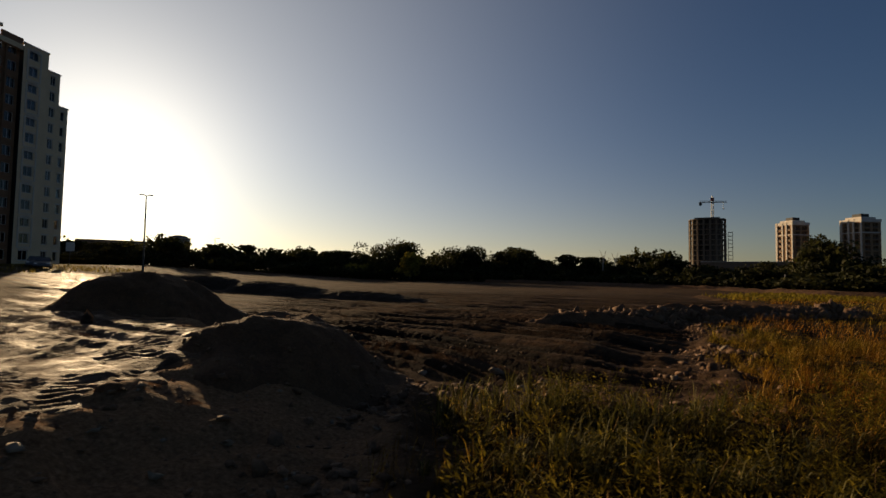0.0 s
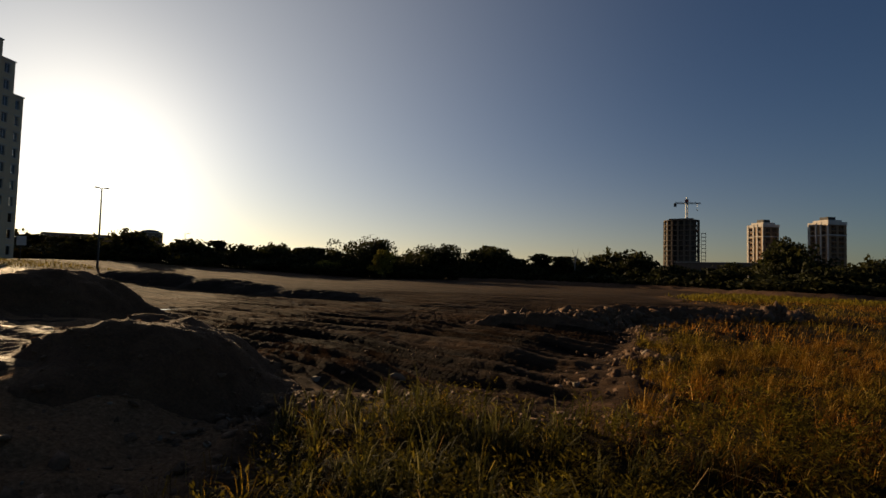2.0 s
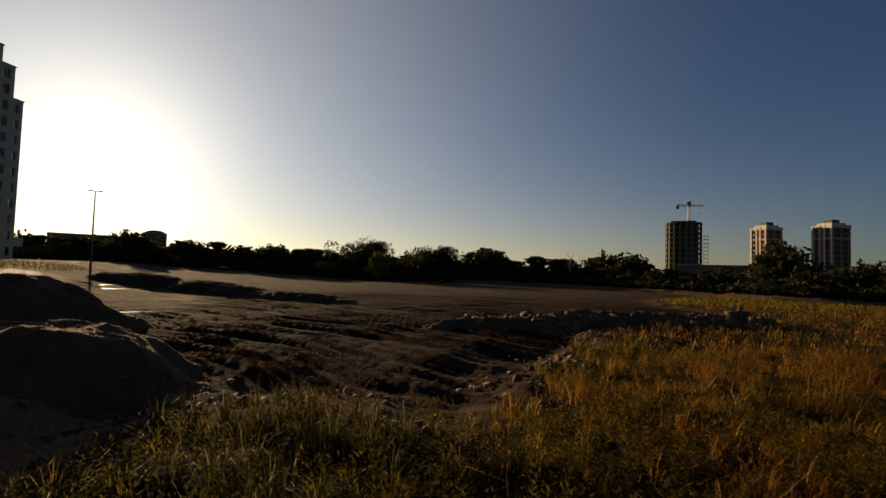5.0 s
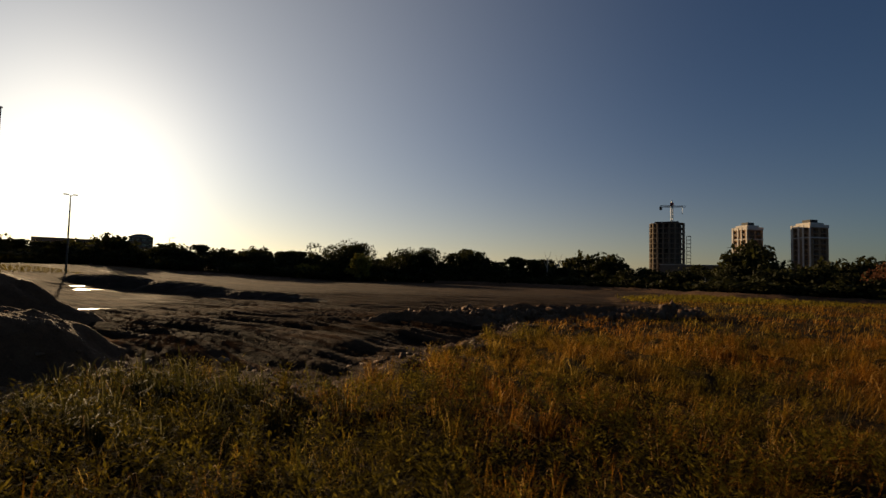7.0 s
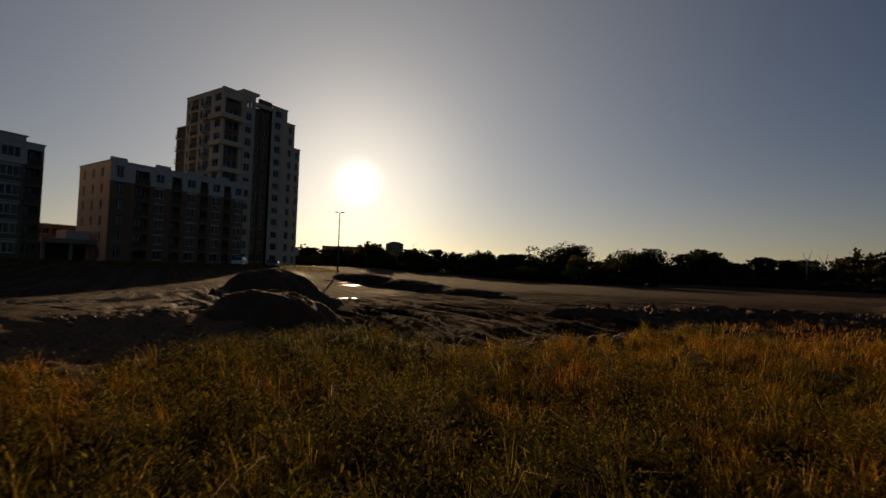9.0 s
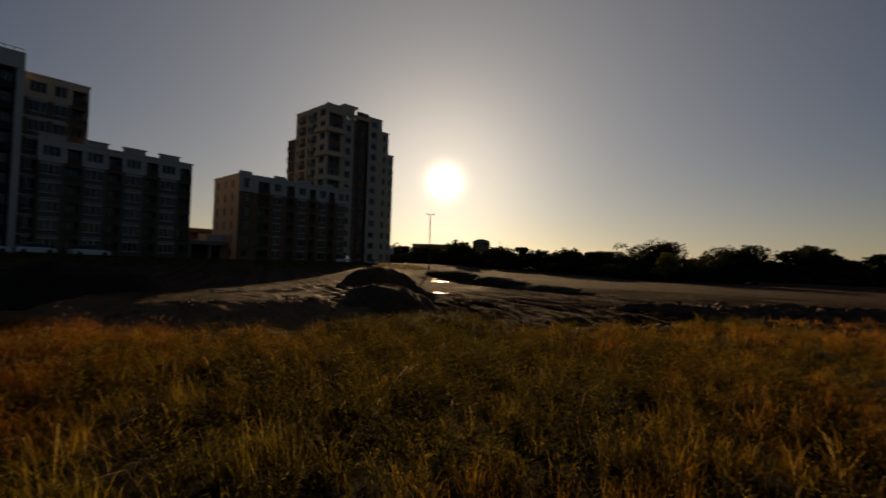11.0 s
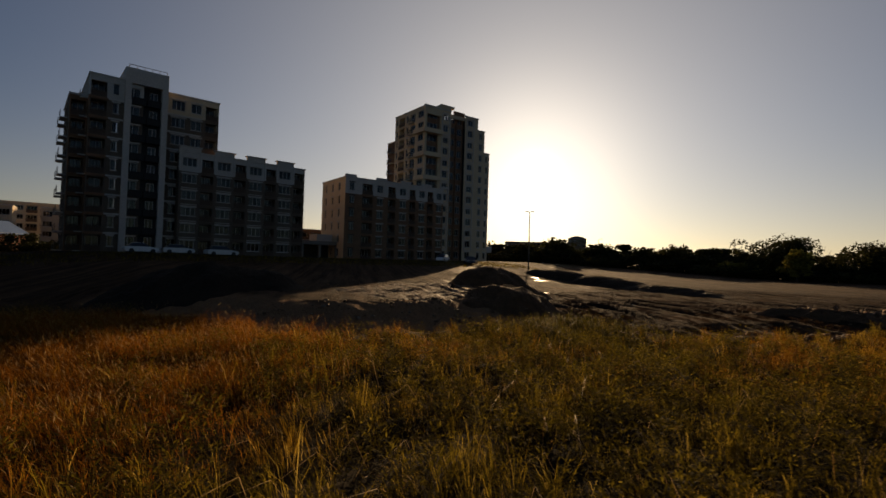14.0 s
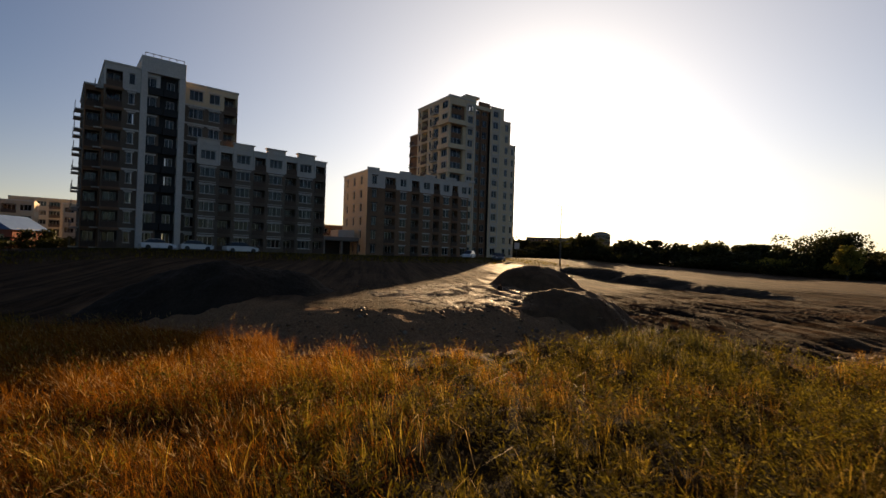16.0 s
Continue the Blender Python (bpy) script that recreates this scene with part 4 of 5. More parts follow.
def facade(thing, m, cols, storey, n, mat, trim=WHITE_WALL, top=0.6, seed=1, skip=0, top_mat=None, detail=True, deep=0.35, lintel=True):
    """A wall with openings. cols: (width, kind), w and n windows, b loggia, j projecting balcony, p plain. Openings are real holes."""
    r = random.Random(seed)
    us, spans = [0.0], []
    for width, kind in cols:
        u0 = us[-1]
        if kind in "wnbj":
            gap = {"w": 0.45, "n": width * 0.3, "b": 0.18, "j": 0.4}[kind]
            us += [u0 + gap, u0 + width - gap, u0 + width]
            spans.append((len(us) - 4 + 1, kind, gap, width, u0))
        else:
            us.append(u0 + width)
    vs, lows = [0.0], []
    for k in range(n):
        base = k * storey
        lows.append(len(vs))
        vs += [base + 0.12, base + 0.85, base + storey - 0.42, base + storey]
    vs[-1] = n * storey + top
    holes = {}
    for i, kind, gap, width, u0 in spans:
        for k in range(skip, n):
            j = lows[k]
            holes[(i, j + 1)] = kind
            if kind in "bj":
                holes[(i, j)] = kind
    groups = {}
    for i in range(len(us) - 1):
        for j in range(len(vs) - 1):
            if (i, j) in holes:
                continue
            which = "upper_wall" if top_mat and vs[j] >= (n - 1) * storey - 0.01 else "wall"
            groups.setdefault(which, []).append((i, j))
    for which, cells in groups.items():
        bm = bmesh.new()
        done = set(cells)
        for i, j in cells:
            x0, x1, z0, z1 = us[i], us[i + 1], vs[j], vs[j + 1]
            q = lambda *p: bm.faces.new([bm.verts.new(a) for a in p])
            q((x0, 0, z0), (x1, 0, z0), (x1, 0, z1), (x0, 0, z1))
            if (i + 1, j) in holes:
                q((x1, 0, z0), (x1, deep, z0), (x1, deep, z1), (x1, 0, z1))
            if (i - 1, j) in holes:
                q((x0, deep, z0), (x0, 0, z0), (x0, 0, z1), (x0, deep, z1))
            if (i, j + 1) in holes:
                q((x0, 0, z1), (x1, 0, z1), (x1, deep, z1), (x0, deep, z1))
            if (i, j - 1) in holes:
                q((x0, deep, z0), (x1, deep, z0), (x1, 0, z0), (x0, 0, z0))
        bmesh.ops.remove_doubles(bm, verts=bm.verts[:], dist=0.001)
        part(which, bm, top_mat if which == "upper_wall" else mat, thing).matrix_basis = m
    for i, kind, gap, width, u0 in spans:
        w = width - 2 * gap
        for k in range(skip, n):
            z = k * storey
            if kind in "wn":
                window(thing, m @ pose(u0 + gap, 0.16, z + 0.85), w, storey - 1.27, r, detail)
                if lintel:
                    shared(("lintel", round(w, 2)), "lintel", lambda bm: box(bm, -0.18, w + 0.18, -0.09, 0.0, 0, 0.2), trim, thing, m @ pose(u0 + gap, 0, z + storey - 0.4))
                    shared(("sill", round(w, 2)), "sill", lambda bm: box(bm, -0.1, w + 0.1, -0.08, 0.15, -0.08, 0.0), trim, thing, m @ pose(u0 + gap, 0, z + 0.85))
            else:
                back = 1.3 if kind == "b" else 0.2
                out = -0.15 if kind == "b" else -0.95
                if kind == "b":
                    def shell(bm):
                        box(bm, -0.03, 0.0, deep, back + 0.1, 0, storey - 0.54)
                        box(bm, w, w + 0.03, deep, back + 0.1, 0, storey - 0.54)
                        box(bm, -0.03, w + 0.03, deep, back + 0.1, storey - 0.54, storey - 0.5)
                    shared(("loggia", round(w, 2), storey), "loggia_lining", shell, mat, thing, m @ pose(u0 + gap, 0, z + 0.12))
                bal = shared(("slab", round(w, 2), kind), "balcony", lambda bm: box(bm, -0.1, w + 0.1, out, back + 0.1, -0.16, 0.0), trim if kind == "j" else mat, thing, m @ pose(u0 + gap, 0, z + 0.12))

                def rails(bm):
                    if kind == "b":
                        xs = [0, 0.05, w / 2 - 0.025, w / 2 + 0.025, w - 0.05, w]
                        lattice(bm, xs, [0.0, 0.82, 0.94, 1.04], [(1, 1), (3, 1)], out + 0.02, out + 0.07)
                        return
                    n = max(3, int(w / 0.26))
                    xs = sorted([w * i / n for i in range(n + 1)] + [w * i / n + 0.05 for i in range(n)])
                    lattice(bm, xs, [0.0, 0.06, 0.98, 1.06], [(2 * i + 1, 1) for i in range(n)], out + 0.02, out + 0.07)

                shared(("rail", round(w, 2), kind), "railing", rails, PARAPET if kind == "b" else RAIL, bal, Matrix())
                window(thing, m @ pose(u0 + gap + 0.2, back, z + 0.14), w - 0.4, storey - 0.65, r, detail)


def mass(thing, m, w, d, h, mat, cap=0.25, roof_mat=None, sides="lrb"):
    """The plain sides, roof and dark core, painted as dim rooms, of a block whose front has a facade."""
    bm = bmesh.new()
    if "l" in sides:
        box(bm, 0, 0.3, 0.36, d, 0, h)
    if "r" in sides:
        box(bm, w - 0.3, w, 0.36, d, 0, h)
    if "b" in sides:
        box(bm, 0.3, w - 0.3, d - 0.3, d, 0, h)
    if bm.verts:
        part("side_wall", bm, mat, thing).matrix_basis = m
    else:
        bm.free()
    bm = bmesh.new()
    box(bm, 0.31, w - 0.31, 0.37, d - 0.31, h - 0.6, h - 0.35)
    part("roof", bm, roof_mat or ROOF, thing).matrix_basis = m
    # solid dark box behind the windows, painted to stand for unlit rooms
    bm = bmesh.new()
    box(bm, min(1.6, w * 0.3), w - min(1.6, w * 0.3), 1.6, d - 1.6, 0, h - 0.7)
    part("interior", bm, DIM_INSIDE, thing).matrix_basis = m
    if cap:
        bm = bmesh.new()
        for x0, x1, y0, y1 in ((-0.12, w + 0.12, -0.12, 0.4), (-0.12, w + 0.12, d - 0.4, d + 0.12), (-0.12, 0.4, 0.4, d - 0.4), (w - 0.4, w + 0.12, 0.4, d - 0.4)):
            box(bm, x0, x1, y0, y1, h, h + cap)
        part("coping", bm, WHITE_WALL, thing).matrix_basis = m


def slab(thing, name, m, x0, x1, y0, y1, z0, z1, mat, label=""):
    bm = bmesh.new()
    box(bm, x0, x1, y0, y1, z0, z1)
    bmesh.ops.bevel(bm, geom=bm.edges[:], offset=0.03, segments=1, affect="EDGES")
    part(name, bm, mat, thing, label).matrix_basis = m


def left_of(m, d):
    """The frame of a block's left side wall: along runs from back to front."""
    return m @ pose(0, d, 0, 0, 0, -90)


def right_of(m, w):
    return m @ pose(w, 0, 0, 0, 0, 90)


# -- the tower with the long six-storey wing
first = tagged(new("apartment_building"), "grey stone-clad apartment tower with white pilasters and a six-storey wing", "apartment building")
first.matrix_basis = pose(-72.0, 8.2, 3.95, 0, 0, 88.5)
ST = 2.85
m = pose(-9.6, 0, 0)                                    # left half of the tower
facade(first, m, [(2.3, "b"), (1.9, "n"), (2.6, "w")], ST, 9, GREY_STONE, top=0.4, seed=3, top_mat=WHITE_WALL)
mass(first, m, 5.1, 16, 9 * ST + 0.4, BROWN_BRICK, sides="b")
facade(first, left_of(m, 16), [(1.5, "p"), (3.0, "j"), (2.0, "n"), (3.0, "j"), (2.0, "n"), (3.0, "j"), (1.5, "p")], ST, 9, BROWN_BRICK, top=0.4, seed=4, top_mat=WHITE_WALL)
m = pose(-11.7, 2.4, 0)                                 # lower shoulder on the left
facade(first, m, [(2.1, "b")], ST, 8, BROWN_BRICK, top=0.3, seed=5)
mass(first, m, 2.15, 12, 8 * ST + 0.3, BROWN_BRICK, sides="b")
facade(first, left_of(m, 12), [(1.0, "p"), (3.2, "j"), (2.4, "n"), (3.2, "j"), (2.2, "p")], ST, 8, GREY_STONE, top=0.3, seed=6)
m = pose(-4.45, 0.5, 0)                                 # dark glazed middle between the pilasters
facade(first, m, [(0.05, "p"), (2.0, "w"), (0.05, "p"), (2.0, "w")], ST, 9, DARK_PANEL, DARK_PANEL, top=0.2, seed=7)
mass(first, m, 4.1, 14, 9 * ST + 0.2, DARK_PANEL, cap=0, sides="b")
for k in range(1, 9):
    for x in (-4.35, -2.3):
        shared(("glazed_balcony",), "balcony", lambda bm: box(bm, 0, 1.9, -0.75, 0.0, -0.12, 0.02), DARK_PANEL, first, pose(x, 0.48, k * ST + 0.1))
        shared(("glazed_rail",), "railing", lambda bm: (box(bm, 0, 1.9, -0.75, -0.7, 0.02, 0.95), box(bm, 0, 0.05, -0.7, 0, 0.02, 0.95), box(bm, 1.85, 1.9, -0.7, 0, 0.02, 0.95)), DARK_PANEL, first, pose(x, 0.48, k * ST + 0.1))
for x in (-5.3, -0.35):
    slab(first, "pilaster", Matrix(), x, x + 0.85, -0.45, 1.6, 0, 25.85, WHITE_WALL, "white rendered pilaster")
slab(first, "tower_cap", Matrix(), -5.3, 0.5, -0.45, 7.5, 25.85, 28.2, WHITE_WALL, "white rendered tower head")
slab(first, "roof_rail", Matrix(), -4.9, 0.3, -0.2, -0.1, 28.7, 28.78, RAIL)
for k in range(6):
    slab(first, "rail_post", Matrix(), -4.9 + k * 1.02, -4.82 + k * 1.02, -0.2, -0.12, 28.2, 28.7, RAIL)
m = pose(0.5, 1.6, 0)                                   # right half of the tower, behind the wing
facade(first, m, [(0.5, "p"), (2.9, "w"), (2.5, "w"), (2.3, "b")], ST, 9, GREY_STONE, top=0.4, seed=8, top_mat=CREAM_WALL)
mass(first, m, 8.2, 15, 9 * ST + 0.4, CREAM_WALL, sides="br")
for k in range(1, 9):
    for x, w in ((-7.25, 1.92), (0.7, 5.2)):
        slab(first, "string_course", Matrix(), x, x + w, -0.14 if x < 0 else 1.46, -0.003 if x < 0 else 1.597, k * ST - 0.16, k * ST + 0.1, WHITE_WALL)
for k in range(1, 9):
    slab(first, "loggia_band", Matrix(), -9.7, -7.3, -0.16, -0.003, k * ST - 0.3, k * ST + 0.12, BROWN_BRICK)
# the wing
SW = 2.7
m = pose(2.5, -0.4, 0)
bays = [(3.05, "w"), (2.3, "b")] * 4
facade(first, m, bays, SW, 6, GREY_STONE, top=0.35, seed=9, top_mat=WHITE_WALL)
mass(first, m, 21.4, 15, 6 * SW + 0.35, GREY_STONE, sides="br")
facade(first, left_of(m, 1.9), [(1.9, "p")], SW, 6, GREY_STONE, top=0.35, seed=9)
for k in range(4):
    slab(first, "parapet", m, k * 5.35 - 0.05, k * 5.35 + 3.1, -0.12, 0.5, 6 * SW + 0.6, 6 * SW + 1.25, WHITE_WALL)
    slab(first, "parapet_cap", m, k * 5.35 - 0.25, k * 5.35 + 3.3, -0.3, 0.7, 6 * SW + 1.25, 6 * SW + 1.4, WHITE_WALL)
for z in [SW * q + 0.02 for q in range(1, 6)]:
    for k in range(4):
        slab(first, "string_course", m, k * 5.35 + 0.3, k * 5.35 + 2.75, -0.1, -0.003, z - 0.06, z + 0.06, WHITE_WALL)
for k in range(8):
    x = (k // 2) * 5.35 + (-0.12 if k % 2 == 0 else 3.0)
    slab(first, "pier", m, x, x + 0.32, -0.14, -0.003, 5 * SW + 0.1, 6 * SW + 0.6, WHITE_WALL)

# -- the second building: a wing and a stepped tower behind it
second = tagged(new("apartment_building"), "stepped cream and brown apartment tower with a six-storey wing", "apartment building")
second.matrix_basis = pose(-76.5, 44.3, 3.7, 0, 0, 83)
S2 = 2.9
bays = [(0.6, "p"), (2.0, "w"), (1.3, "p"), (2.9, "b"), (0.5, "p"), (2.4, "w"), (0.7, "p"), (2.3, "b"), (0.5, "p"), (2.6, "w"), (0.3, "p"), (2.0, "b"), (0.4, "p"), (2.5, "w"), (0.2, "p"), (2.0, "b"), (0.4, "p"), (2.4, "w")]
wide = sum(c[0] for c in bays)
facade(second, Matrix(), bays, S2, 6, BROWN_BRICK, top=0.5, seed=11, top_mat=WHITE_WALL)
mass(second, Matrix(), wide, 13, 6 * S2 + 0.5, CREAM_WALL, sides="b")
facade(second, left_of(Matrix(), 13), [(1.2, "p"), (2.2, "n"), (1.6, "p"), (2.2, "n"), (1.4, "p"), (2.4, "n"), (2.0, "p")], S2, 6, CREAM_WALL, top=0.5, seed=12)
facade(second, right_of(Matrix(), wide), [(13, "p")], S2, 6, CREAM_WALL, top=0.5, seed=12)
for k, x in enumerate((0.0, 7.6, 13.9, 19.8, 25.1)):
    slab(second, "parapet", Matrix(), x, x + 2.6, -0.12, 0.5, 6 * S2 + 0.76, 6 * S2 + 1.3, WHITE_WALL)

tower = tagged(new("apartment_tower"), "tall stepped apartment tower, cream frames and brown glazed bays", "apartment building")
tower.matrix_basis = pose(-79.0, 68.3, 4.1, 0, 0, 83.5)
S3 = 3.0
m = Matrix()
facade(tower, pose(0, 0.7, 0), [(0.35, "p"), (4.3, "w"), (0.25, "p")], S3, 13, BROWN_BRICK, BROWN_BRICK, top=0.4, seed=21, lintel=False)
m = pose(4.9, 0, 0)
facade(tower, m, [(0.35, "p"), (2.5, "w"), (0.4, "p")], S3, 13, CREAM_WALL, top=1.3, seed=29)
facade(tower, left_of(m, 0.7), [(0.7, "p")], S3, 13, CREAM_WALL, top=1.3, seed=29)
# pale bands that wrap the corner every other floor, deeper towards the top
for k, out in ((1, 0.25), (3, 0.25), (5, 0.3), (7, 0.55), (9, 0.75), (11, 1.0)):
    def wrap(bm, out=out):
        box(bm, -out, 4.9, -out, 0.7, -0.35, 0.75)
        box(bm, -out, 0.0, 0.7, 4.2, -0.35, 0.75)
    shared(("wrap", out), "balcony", wrap, CREAM_WALL, tower, pose(0, 0, k * S3), "cream balcony parapet wrapping the corner")
slab(tower, "corner_pier", Matrix(), -0.12, 0.5, -0.12, 0.68, 0, 13 * S3 + 0.4, CREAM_WALL)
slab(tower, "corner_pier", Matrix(), 4.3, 4.9, 0.1, 0.68, 0, 11 * S3, CREAM_WALL)
slab(tower, "crown_band", Matrix(), -0.1, 4.9, 0.0, 0.69, 12 * S3 + 1.6, 13 * S3 + 0.9, CREAM_WALL)
# frames round pairs of storeys
for k in range(1, 13, 2):
    def border(bm):
        lattice(bm, [0, 0.22, 2.38, 2.6], [0, 0.22, 2 * S3 - 0.72, 2 * S3 - 0.5], [(1, 1)], -0.16, -0.004)
    shared(("pair_frame",), "window_surround", border, WHITE_WALL, tower, pose(5.2, 0, k * S3 - 0.05))
    shared(("pair_frame",), "window_surround", border, WHITE_WALL, tower, pose(13.5, 0, k * S3 - 0.05))
m = Matrix()
mass(tower, m, 8.1, 15, 13 * S3 + 0.4, CREAM_WALL, sides="b")
facade(tower, left_of(m, 15), [(2.0, "n"), (3.2, "b"), (2.2, "n"), (3.2, "j"), (0.6, "p"), (3.8, "w")], S3, 13, CREAM_WALL, top=0.4, seed=22)
m = pose(8.1, 0.9, 0)
facade(tower, m, [(2.4, "w"), (2.4, "w")], S3, 13, BROWN_BRICK, BROWN_BRICK, top=-0.8, seed=23, lintel=False)
mass(tower, m, 4.8, 13, 13 * S3 - 0.8, BROWN_BRICK, cap=0, sides="b")
m = pose(12.9, 0, 0)
facade(tower, m, [(0.6, "p"), (2.6, "w"), (1.4, "p")], S3, 13, CREAM_WALL, top=0.2, seed=24)
mass(tower, m, 4.6, 14, 13 * S3 + 0.2, CREAM_WALL, sides="br")
m = pose(17.5, 0.3, 0)
facade(tower, m, [(2.7, "n")], S3, 12, CREAM_WALL, top=0.2, seed=25)
mass(tower, m, 2.7, 13, 12 * S3 + 0.2, CREAM_WALL, sides="br")
m = pose(20.2, 0.5, 0)
facade(tower, m, [(2.1, "n")], S3, 10, CREAM_WALL, top=0.3, seed=26)
mass(tower, m, 2.1, 12, 10 * S3 + 0.3, CREAM_WALL, sides="b")
facade(tower, right_of(m, 2.1), [(0.8, "p"), (3.0, "j"), (2.0, "n"), (3.0, "j"), (3.2, "p")], S3, 10, CREAM_WALL, top=0.3, seed=27)
m = pose(0.6, 15, 0)
mass(tower, m, 9, 5, 11 * S3, BROWN_BRICK, sides="lrb")
facade(tower, left_of(m, 5), [(0.8, "p"), (3.4, "j"), (0.8, "p")], S3, 11, BROWN_BRICK, top=0.0, seed=28)
for k in range(1, 10):
    slab(tower, "side_balcony", Matrix(), 22.3, 23.2, 1.5, 4.0, k * S3, k * S3 + 0.22, CREAM_WALL)
slab(tower, "strip_head", Matrix(), 8.1, 12.9, 0.05, 0.9, 12 * S3 + 1.9, 13 * S3 - 0.2, CREAM_WALL)
slab(tower, "strip_mullion", Matrix(), 10.35, 10.65, 0.5, 0.897, 0, 12 * S3 + 1.9, BROWN_BRICK)
slab(tower, "crown_step", Matrix(), 4.9, 9.2, 0.0, 5.0, 13 * S3 + 1.3, 13 * S3 + 1.9, CREAM_WALL)
slab(tower, "lift_house", Matrix(), 3.0, 8.0, 4.0, 9.0, 13 * S3, 13 * S3 + 2.0, CREAM_WALL)
slab(tower, "roof_panel", Matrix(), 9.3, 13.0, 0.3, 0.6, 13 * S3 - 0.2, 13 * S3 + 1.0, BROWN_BRICK)

# -- the third block, at the road's near end
third = tagged(new("apartment_building"), "dark apartment tower whose sunlit white side carries balconies", "apartment building")
third.matrix_basis = pose(-46.0, -16.6, 2.95, 0, 0, 90)
m = pose(-16, 0, 0)
facade(third, m, [(1.0, "p"), (2.6, "b"), (2.6, "w"), (2.2, "n"), (2.6, "b"), (2.6, "w"), (2.4, "b")], 2.75, 6, BROWN_BRICK, top=0.5, seed=31, top_mat=WHITE_WALL)
mass(third, m, 16, 22, 6 * 2.75 + 0.5, BROWN_BRICK, sides="lb")
facade(third, right_of(m, 16), [(1.5, "p"), (2.4, "n"), (2.6, "j"), (2.4, "n"), (2.8, "j"), (2.4, "n"), (2.8, "j"), (2.4, "n"), (2.7, "p")], 2.75, 6, WHITE_WALL, top=0.5, seed=32)
slab(third, "porch_roof", Matrix(), -3.5, 2.5, -3.2, -0.2, 2.7, 3.4, CONCRETE)
for x in (-3.2, 1.7):
    slab(third, "porch_column", Matrix(), x, x + 0.5, -3.0, -2.5, 0, 2.7, CONCRETE)


def block(name, label, x, y, turn, w, d, storeys, mat, roof_mat=ROOF, st=2.8, pattern="wnwb"):
    """A plainer house further off: facades on two sides."""
    th = tagged(new(name), label, "building")
    th.matrix_basis = pose(x, y, ground_at(x, y) - 0.2, 0, 0, turn)
    n = max(1, round(w / 3.0))
    cols = [(w / n, pattern[k % len(pattern)]) for k in range(n)]
    facade(th, Matrix(), cols, st, storeys, mat, top=0.4, seed=int(abs(x)) + 1, detail=False, lintel=False)
    mass(th, Matrix(), w, d, storeys * st + 0.4, mat, sides="b", roof_mat=roof_mat)
    n = max(1, round(d / 3.2))
    for mm in (left_of(Matrix(), d), right_of(Matrix(), w)):
        facade(th, mm, [(d / n, "n")] * n, st, storeys, mat, top=0.4, seed=int(abs(y)) + 2, detail=False, lintel=False)
    return th


block("apartment_house", "beige low apartment house in evening sun", -150, -24, 85, 16, 12, 4, BEIGE)
block("apartment_house", "beige stepped apartment house in evening sun", -160, -2, 80, 18, 12, 4, BEIGE)
block("apartment_house", "beige distant apartment house", -185, -14, 84, 22, 12, 5, BEIGE)
block("low_building", "low brown building behind the gap between towers", -128, 50, 84, 30, 12, 3, BROWN_BRICK)
house = block("house", "red brick house with a blue metal roof", -110.5, -12.4, -40, 7.5, 8, 1, mottled("red_brick", (0.2, 0.06, 0.035), (0.32, 0.1, 0.06), 0.8), st=3.0)
bm = bmesh.new()
vv = [bm.verts.new(p) for p in ((-0.5, -0.5, 3.4), (8, -0.5, 3.4), (8, 8.5, 3.4), (-0.5, 8.5, 3.4), (-0.5, 4, 6.0), (8, 4, 6.0))]
for ff in ((0, 1, 5, 4), (2, 3, 4, 5), (0, 4, 3), (1, 2, 5), (0, 3, 2, 1)):
    bm.faces.new([vv[k] for k in ff])
part("gable_roof", bm, mottled("blue_roof", (0.05, 0.11, 0.25), (0.1, 0.19, 0.36), 1.0, 0.65), house, "blue sheet-metal gable roof")

# -- entrance porch between the wings
porch = tagged(new("entrance_canopy"), "pale concrete entrance canopy on square columns", "canopy")
porch.matrix_basis = pose(-80.5, 36.6, ground_at(-80.5, 36.6) - 0.1, 0, 0, 86)
slab(porch, "canopy_roof", Matrix(), 0, 8.5, 0, 5, 2.9, 3.7, CONCRETE)
slab(porch, "upper_box", Matrix(), 3.6, 7.2, 0.5, 4.5, 3.7, 5.2, WHITE_WALL)
for x in (0.1, 4.0, 7.9):
    slab(porch, "column", Matrix(), x, x + 0.5, 0.1, 0.6, 0, 2.9, CONCRETE)
# back wall in the same painted dim tone as the room boxes
slab(porch, "back_wall", Matrix(), 0.2, 8.3, 4.6, 4.9, 0, 2.9, DIM_INSIDE)


# ---- far towers ----
BAY_BROWN = mottled("bay_brick", (0.2, 0.115, 0.06), (0.32, 0.19, 0.1), 0.7, 0.85, 14)


